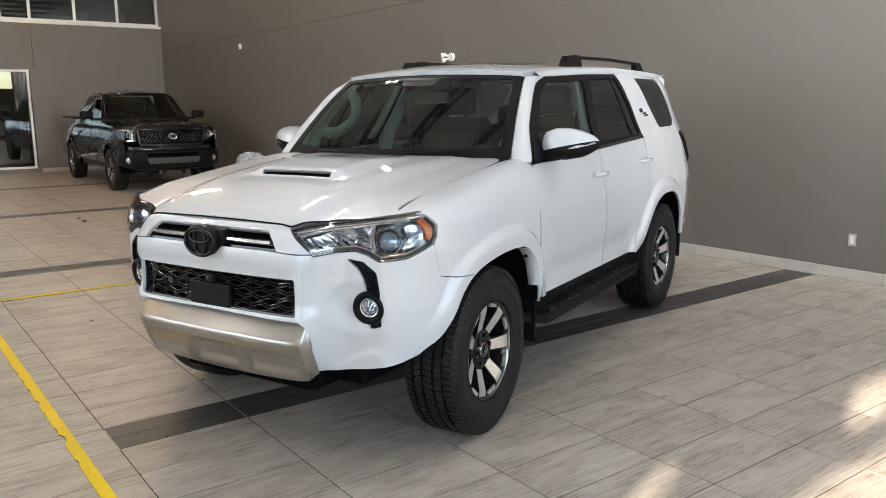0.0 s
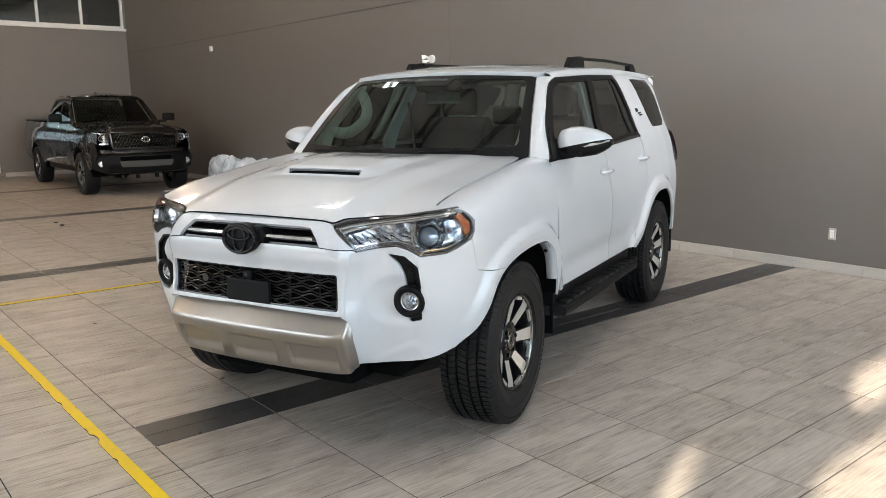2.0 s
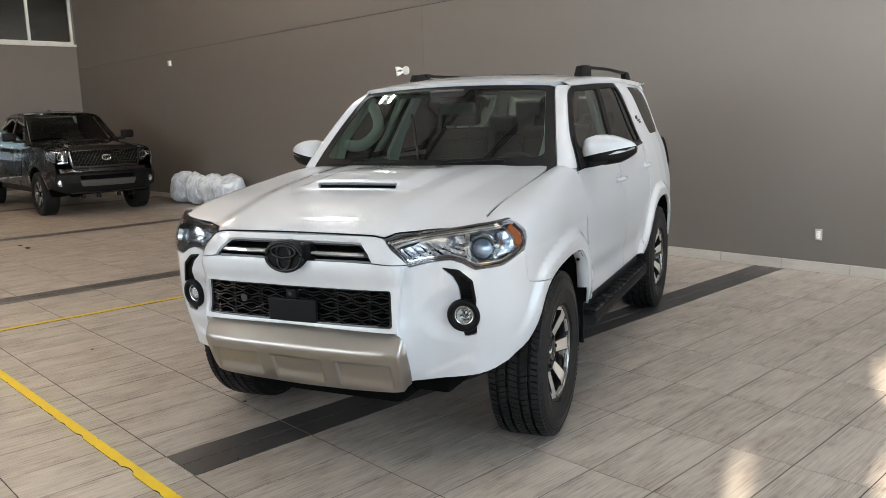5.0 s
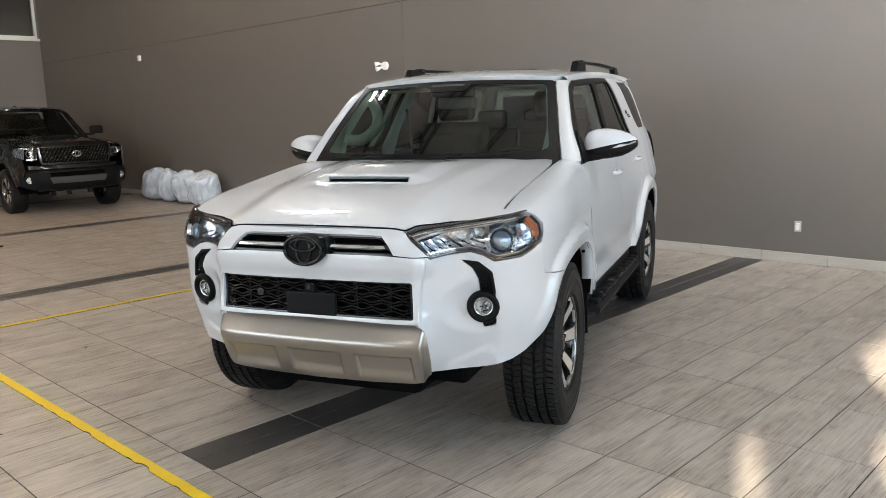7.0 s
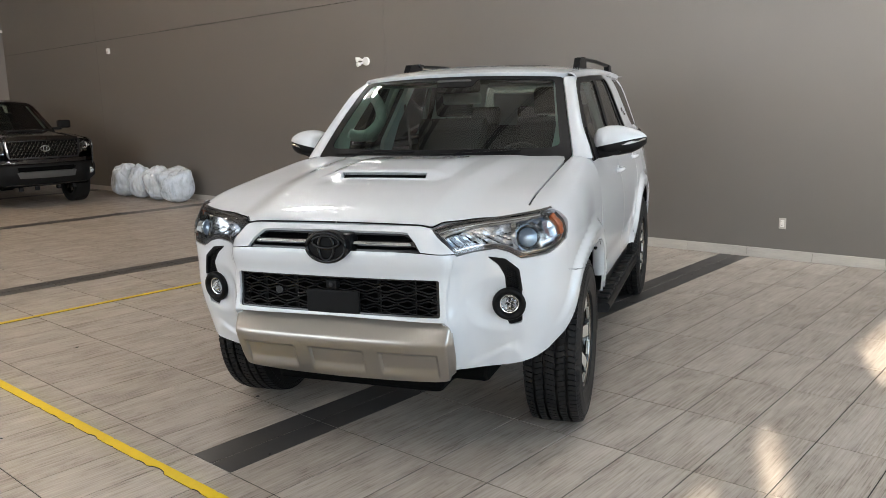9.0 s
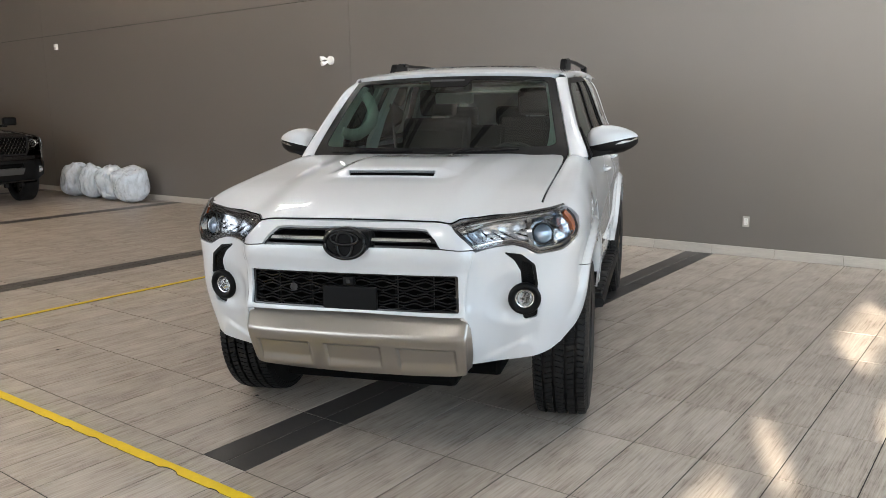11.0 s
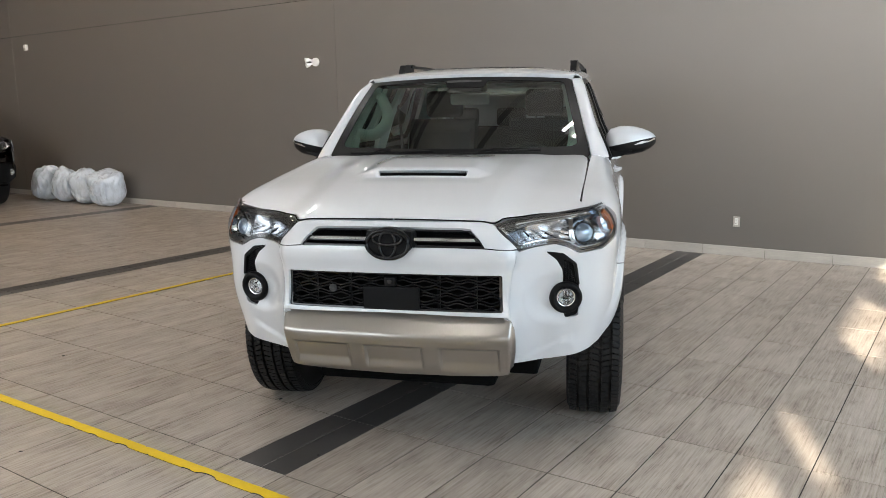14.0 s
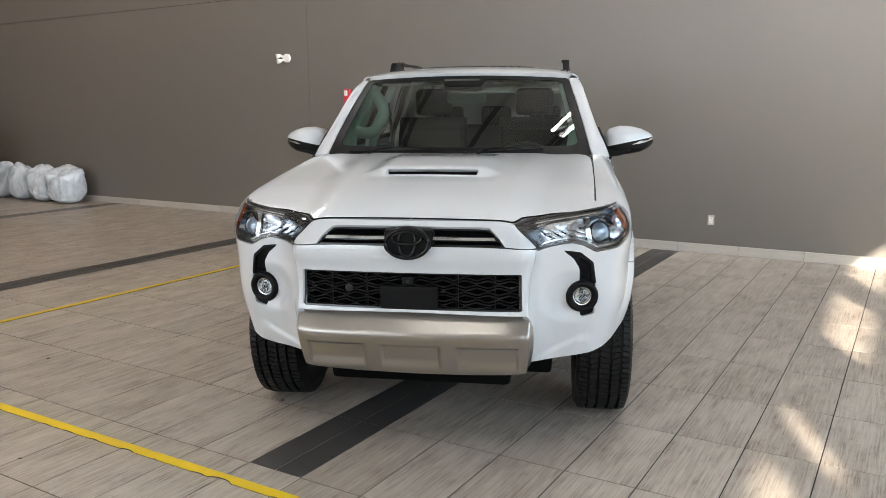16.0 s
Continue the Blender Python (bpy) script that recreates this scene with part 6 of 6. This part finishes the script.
for fl in (False, True):
    k = dict(step=.06, depth=.02, flip=fl, out=(0, 1, 0))
    panel("front_wing", tside, [(.84, .80), (.80, 1.0), (.82, 1.165), (.5, 1.213), (0, 1.262), (-.5, 1.295), (-.78, 1.312), (-.78, .50), (-.52, .46)] + arch_f[::-1][1:-1] + [(.52, .50), (.60, .52), (.80, .70)], BROWN, pickup, **k)
    panel("front_door", tside, [(-.79, .52), (-.79, 1.315), (-1.78, 1.325), (-1.78, .52)], BROWN, pickup, **k)
    panel("rear_door", tside, [(-1.79, .52), (-1.79, 1.325), (-2.84, 1.34), (-2.84, .52)], BROWN, pickup, **k)
    panel("bed_side", tside, [(-2.87, .52), (-2.87, 1.36), (-4.86, 1.38), (-4.90, .9), (-4.86, .55), (-4.22, .46)] + arch_r[::-1][1:-1] + [(-3.16, .47)], BROWN, pickup, **k)
    g1 = rounded([(-.98, 1.335), (-1.32, 1.78), (-1.45, 1.825), (-1.76, 1.84), (-1.76, 1.345)], .03, 3)
    g2 = rounded([(-1.86, 1.345), (-1.86, 1.84), (-2.45, 1.835), (-2.66, 1.62), (-2.74, 1.36)], .03, 3)
    panel("cab_side", tside, [(-.79, 1.318), (-1.28, 1.81), (-1.42, 1.865), (-2.0, 1.885), (-2.6, 1.865), (-2.80, 1.6), (-2.86, 1.345), (-1.8, 1.33)], BROWN, pickup, holes=[g1, g2], **k)
    for g in (g1, g2):
        panel("side_glass", tside, g, DARK_GLASS, pickup, step=.1, depth=0, lift=-.006, flip=fl, out=(0, 1, 0))
    sg = -1 if fl else 1
    part("sill", boxed(-2.9, -.6, sg * .80 - .08, sg * .80 + .08, .40, .53, .02), BLACK_TRIM, pickup)
    bm = boxed(-.99, -.86, sg * 1.12 - .12, sg * 1.12 + .12, 1.375, 1.535, .04, 3)
    mir = part("door_mirror", bm, BLACK_TRIM, pickup, smooth=True)
    part("mirror_arm", boxed(-.95, -.88, sg * .96 - .10, sg * .96 + .10, 1.345, 1.395, .01), BLACK_TRIM, mir)
    for x in (-1.62, -2.66):
        part("door_handle", boxed(x - .09, x + .09, sg * tside(x, 1.18)[1] - .015, sg * tside(x, 1.18)[1] + .025, 1.165, 1.20, .012), BROWN, pickup)
    for ar in (arch_f, arch_r):
        bm = bmesh.new()
        a = [bm.verts.new((x, sg * (tside(x, z)[1] - .015), z)) for x, z in ar]
        b = [bm.verts.new((x, sg * .62, z)) for x, z in ar]
        for i in range(len(ar) - 1):
            bm.faces.new((a[i], a[i + 1], b[i + 1], b[i]))
        part("wheelhouse_liner", bm, LINER, pickup)
        cx = 0.0 if ar is arch_f else -3.68
        bm = bmesh.new()
        revolve(bm, [(.255, -.11), (.30, -.135), (.36, -.14), (.395, -.125), (.405, -.10), (.405, .10), (.395, .125), (.36, .14), (.30, .135), (.255, .11)], 56)
        w = part("wheel", bm, RUBBER, pickup, smooth=True)
        w.matrix_local = pose(cx, sg * .84, .405, 0, 0, 90 * sg)
        bm = bmesh.new()
        revolve(bm, [(.262, .112), (.255, .120), (.246, .112), (.236, .05), (.236, -.1)], 48)
        part("rim", bm, SMOKE_CHROME, w, smooth=True)
        for i in range(12):
            bm = bmesh.new()
            m = pose(0, 0, 0, 30 * i, 0, 0)
            prism(bm, [(.05, .012), (.245, .020), (.245, -.010), (.05, -.012)], lambda r, q, d: m @ Vector((.092 + .02 * r - d, q, r)), .03)
            part("spoke", bm, MACHINED if i % 2 else SMOKE_CHROME, w)
        bm = bmesh.new()
        rod(bm, (.06, 0, 0), (.112, 0, 0), .062, 20, .05)
        part("centre_cap", bm, BLACK_GLOSS, w)
bm = bmesh.new()
box(bm, -4.5, .6, -.62, .62, .38, .62)
box(bm, -.7, .75, -.62, .62, .6, 1.18)
box(bm, -2.8, -.75, -.86, .86, .5, .6)
box(bm, -4.5, -2.9, -.62, .62, .6, 1.05)
part("underbody", bm, LINER, pickup)
part("bed_floor", boxed(-4.84, -2.9, -.84, .84, .82, .88), LINER, pickup)
part("bed_front", boxed(-2.93, -2.87, -.85, .85, .6, 1.36), BROWN, pickup)
part("tailgate", boxed(-4.92, -4.84, -.84, .84, .6, 1.37, .02), BROWN, pickup)
part("bed_cover", boxed(-4.96, -2.88, -.87, .87, 1.385, 1.41, .01), BLACK_TRIM, pickup)
ts = rounded([(-.79, .0), (-.79, 1.0), (.79, 1.0), (.79, .0)], .05)
panel("windscreen", tshield, ts, WINDSCREEN, pickup, step=.1, depth=0, out=(1, 0, .6))
panel("windscreen_border", tshield, ts, BLACK_GLOSS, pickup, holes=[rounded([(-.74, .06), (-.74, .94), (.74, .94), (.74, .06)], .05)], step=.1, depth=.004, lift=-.005, out=(1, 0, .6))
panel("cowl", tshield, [(-.84, -.09), (-.84, .02), (.84, .02), (.84, -.09)], BLACK_TRIM, pickup, step=.1, depth=.01, out=(1, 0, .6))
for fl in (False, True):
    def tpillar(t, w):
        a = tshield(.80, -.05 + 1.05 * t)
        b = tside(-.79 - .63 * t, 1.318 + .547 * (max(t, 0.0) ** .8))
        return a + (b - a) * w
    panel("pillar_trim", lambda t, w: tpillar(t, w) - np.array([.04, .05, .02]), [(.02, -.4), (.02, 1), (.97, 1), (.97, -.2)], TRIM_GREY, pickup, step=.12, depth=.01, flip=fl, out=(.4, 1, .3))
    panel("screen_pillar", tpillar, [(0, 0), (0, 1), (1, 1), (1, 0)], BROWN, pickup, step=.12, depth=.01, flip=fl, out=(.4, 1, .3))
r_half = [(-1.33, 0), (-1.36, .4), (-1.42, .66), (-1.8, .66), (-2.6, .64), (-2.78, .6), (-2.80, 0)]
panel("roof", troof, r_half + [(x, -y) for x, y in reversed(r_half) if y > 0], BROWN, pickup, step=.08, depth=.03, out=(0, 0, 1))
bm = bmesh.new()
prism(bm, [(-2.0, 1.92), (-2.14, 1.985), (-2.18, 1.98), (-2.18, 1.92)], lambda u, v, w: Vector((u, -.02 + w, v)), .04)
part("antenna_fin", bm, BLACK_TRIM, pickup)
bm = bmesh.new()
prism(bm, [(-.86, .6), (-.86, 1.33), (-.66, 1.84), (.66, 1.84), (.86, 1.33), (.86, .6)], lambda u, v, w: Vector((-2.80 - w, u, v)), .05)
part("cab_back", bm, BROWN, pickup)
bm = bmesh.new()
prism(bm, [(-.70, 1.30), (-1.05, 1.34), (-1.15, 1.2), (-.9, .7)], lambda u, v, w: Vector((u, -.78 + w, v)), 1.56)
part("dashboard", bm, DASH, pickup)
for y in (-.40, .40):
    s = part("front_seat", boxed(-1.95, -1.80, y - .25, y + .25, .8, 1.50, .05, 3), SEAT, pickup)
    part("headrest", boxed(-1.97, -1.87, y - .13, y + .13, 1.52, 1.70, .04, 3), SEAT, s)
part("rear_view_mirror", boxed(-1.24, -1.21, -.12, .12, 1.70, 1.77, .015), DASH, pickup)


# ---------------------------------------------------------------- floor, laid last: grout bed, tiles, dark bands, tape, skirting
ROW0, ROW = 0.992, 0.6305
COL_R, COL_L, BAND = 0.3155, 0.3127, 0.30
BAND_X = -3.437
GAP = 0.0029
floor = tagged(link("floor", boxed(LEFT_X, RIGHT_X, BACK_Y, WALL_Y, -0.2, -0.0025), GROUT), "showroom floor of grey wood-grain tiles with charcoal bands", "floor", kind="structure")


def tile_mesh(name, w, d, mat):
    bm = bmesh.new()
    c = 0.0006
    lo = [bm.verts.new(p) for p in ((0, 0, -0.008), (w, 0, -0.008), (w, d, -0.008), (0, d, -0.008))]
    md = [bm.verts.new(p) for p in ((0, 0, -c), (w, 0, -c), (w, d, -c), (0, d, -c))]
    hi = [bm.verts.new(p) for p in ((c, c, 0), (w - c, c, 0), (w - c, d - c, 0), (c, d - c, 0))]
    bm.faces.new(hi)
    for a, b in ((lo, md), (md, hi)):
        for i in range(4):
            bm.faces.new((a[i], a[(i + 1) % 4], b[(i + 1) % 4], b[i]))
    me = bpy.data.meshes.new(name)
    bm.to_mesh(me)
    bm.free()
    me.materials.append(mat)
    return me


cols = []
x = BAND_X
while x < RIGHT_X - 0.05:
    cols.append((x, min(COL_R, RIGHT_X - x)))
    x += COL_R
right = BAND_X
bands = []
for k in range(4):
    bands.append((right - BAND, right))
    x = right - BAND
    for i in range(14):
        cols.append((x - COL_L, COL_L))
        x -= COL_L
    right = x
x = right
while x > LEFT_X + 0.05:
    cols.append((max(x - COL_L, LEFT_X), min(COL_L, x - LEFT_X)))
    x -= COL_L
rows = []
y = ROW0
while y < WALL_Y - 0.02:
    rows.append((y, min(ROW, WALL_Y - y)))
    y += ROW
y = ROW0
while y > BACK_Y + 0.02:
    rows.append((max(y - ROW, BACK_Y), min(ROW, y - BACK_Y)))
    y -= ROW
# the bands start at the first joint; before it plain tiles run through
shared = {}


def lay(x, y, w, d, mat, name, store, near):
    w, d = w - 2 * GAP, d - 2 * GAP
    if near:
        key = (round(w, 3), round(d, 3), mat.name)
        if key not in shared:
            shared[key] = tile_mesh(name, w, d, mat)
        ob = new(name, shared[key])
        ob.parent = floor
        ob.location = (x + GAP, y + GAP, 0.00025 * math.sin(x * 37 + y * 91))
    else:
        vs, fs = store
        i, c, z = len(vs), 0.0006, 0.00025 * math.sin(x * 37 + y * 91)
        x0, y0, x1, y1 = x + GAP, y + GAP, x + GAP + w, y + GAP + d
        vs += [(x0, y0, z - 0.008), (x1, y0, z - 0.008), (x1, y1, z - 0.008), (x0, y1, z - 0.008), (x0, y0, z - c), (x1, y0, z - c), (x1, y1, z - c), (x0, y1, z - c), (x0 + c, y0 + c, z), (x1 - c, y0 + c, z), (x1 - c, y1 - c, z), (x0 + c, y1 - c, z)]
        fs += [(i + 8, i + 9, i + 10, i + 11)] + [(i + q + a, i + q + (a + 1) % 4, i + q + 4 + (a + 1) % 4, i + q + 4 + a) for q in (0, 4) for a in range(4)]


for a, b in bands:
    part('band_bed', boxed(a, b, ROW0, WALL_Y, -0.004, -0.0022), SKIRT_TILE, floor)
plain, dark = ([], []), ([], [])
for y, d in rows:
    for x, w in cols:
        near = -8.2 < x < -0.4 and 0.3 < y < WALL_Y
        lay(x, y, w, d, TILE, "floor_tile", plain, near)
    for a, b in bands:
        if y < ROW0 - 0.01:
            lay(a, y, BAND, d, TILE, "floor_tile", plain, y > 0.3 and a > -8.5)
        else:
            for i in range(2):
                lay(a + i * BAND / 2, y, BAND / 2, d, DARK_TILE, "band_tile", dark, a > -8.5)
for name, (vs, fs), mat in (("far_tiles", plain, TILE), ("far_band_tiles", dark, DARK_TILE)):
    me = bpy.data.meshes.new(name)
    me.from_pydata(vs, [], fs)
    me.materials.append(mat)
    tagged(new(name, me), kind="stuff").parent = floor


def tape(length, width, bites, seed, rim=0.0):
    """Floor tape along x with torn bites (place, reach, depth) in its near edge; rim: how far the strip shows past the tear."""
    bm = bmesh.new()
    n = int(length / 0.012)
    rng = random.Random(seed)
    torn = list(bites) + [(rng.uniform(0, length), rng.uniform(.010, .022), rng.uniform(.003, .006)) for _ in range(int(length * 1.5))]
    frayed = [(rng.uniform(0, length), rng.uniform(.008, .02), rng.uniform(.002, .005)) for _ in range(int(length * 2.5))]
    gap = lambda x, places: max([d * max(0.0, 1 - ((x - c) / r) ** 2) ** .5 for c, r, d in places if abs(x - c) < r], default=0.0)
    rows, top = [], 0.0035 if rim else 0.0055
    for i in range(n + 1):
        x = length * i / n
        a, b = gap(x, torn), gap(x, frayed)
        a = .0012 * noise.noise((x * 9, seed, 0)) + a - rim * min(a / .004, 1)
        b = width + .0012 * noise.noise((x * 9, seed, 9)) - b + rim * min(b / .004, 1)
        rows.append([bm.verts.new((x, y, z)) for y, z in ((a, 0), (a, top), (b, top), (b, 0))])
    for p, q in zip(rows, rows[1:]):
        for k in range(3):
            bm.faces.new((p[k], q[k], q[k + 1], p[k + 1]))
    return bm


line = empty("floor_marking", Matrix(), "worn yellow floor tape marking a display bay", "floor marking")
TEARS = ((2.46, .030, .007), (2.70, .040, .011), (3.17, .035, .006), (3.30, .062, .019), (3.62, .03, .008))
for strip in ((pose(-7.02, .775, 0, rz=.37), 9.6, .054, TEARS, 3), (pose(-7.10, 7.0, 0, rz=-90), 6.2, .055, (), 5)):
    where, size, wide, tears, seed = strip
    # a wider dark strip below paints the shadow line at each tear
    for name, mat, rim in (("tape_strip", YELLOW, 0.0), ("glue_rim", TEAR_SHADE, .0028)):
        ob = part(name, tape(size, wide, tears, seed, rim), mat, line)
        ob.matrix_world = where

skirt = tagged(link("baseboard", boxed(LEFT_X, RIGHT_X, WALL_Y - 0.006, WALL_Y, 0.0, 0.098), GROUT), "pale grey tile skirting along the wall", "baseboard", kind="structure")
x = -3.46 - 30 * 0.635
while x < RIGHT_X - 0.64:
    if x > LEFT_X:
        part("skirting_tile", boxed(x + 0.0015, x + 0.6335, WALL_Y - 0.012, WALL_Y - 0.002, 0.002, 0.103, 0.002, 1), SKIRT_TILE, skirt)
    x += 0.635
tagged(link("baseboard_left", boxed(LEFT_X, LEFT_X + 0.012, 3.96, WALL_Y - 0.02, 0.0, 0.103, 0.003), SKIRT_TILE), "pale grey tile skirting under the office wall", "baseboard", kind="structure")


# dry crumbs of dirt on the tiles
def crumb(x, y, size, seed):
    bm = bmesh.new()
    bmesh.ops.create_icosphere(bm, subdivisions=2, radius=1.0)
    for v in bm.verts:
        k = 1 + 0.5 * noise.noise(v.co * 1.4 + Vector((seed * 3.1, 0, 0)))
        v.co = Vector((v.co.x * size * k, v.co.y * size * 0.6 * k, max(-0.2, v.co.z) * size * 0.35 * k + size * 0.07))
    ob = link("dirt_crumb", bm, ASPHALT)
    ob.matrix_world = pose(x, y, 0.0003, 0, 0, seed * 71)
    tagged(ob, "small dark crumb of dirt on the tiled floor", "dirt", "crumbs on the floor")


for x, y, size, seed in ((-4.13, 1.64, 0.012, 1), (-3.452, 1.218, 0.011, 2), (-4.67, 0.494, 0.010, 3), (-5.936, 1.44, 0.012, 4), (-11.70, 2.665, 0.05, 5), (-12.05, 2.671, 0.03, 6)):
    crumb(x, y, size, seed)
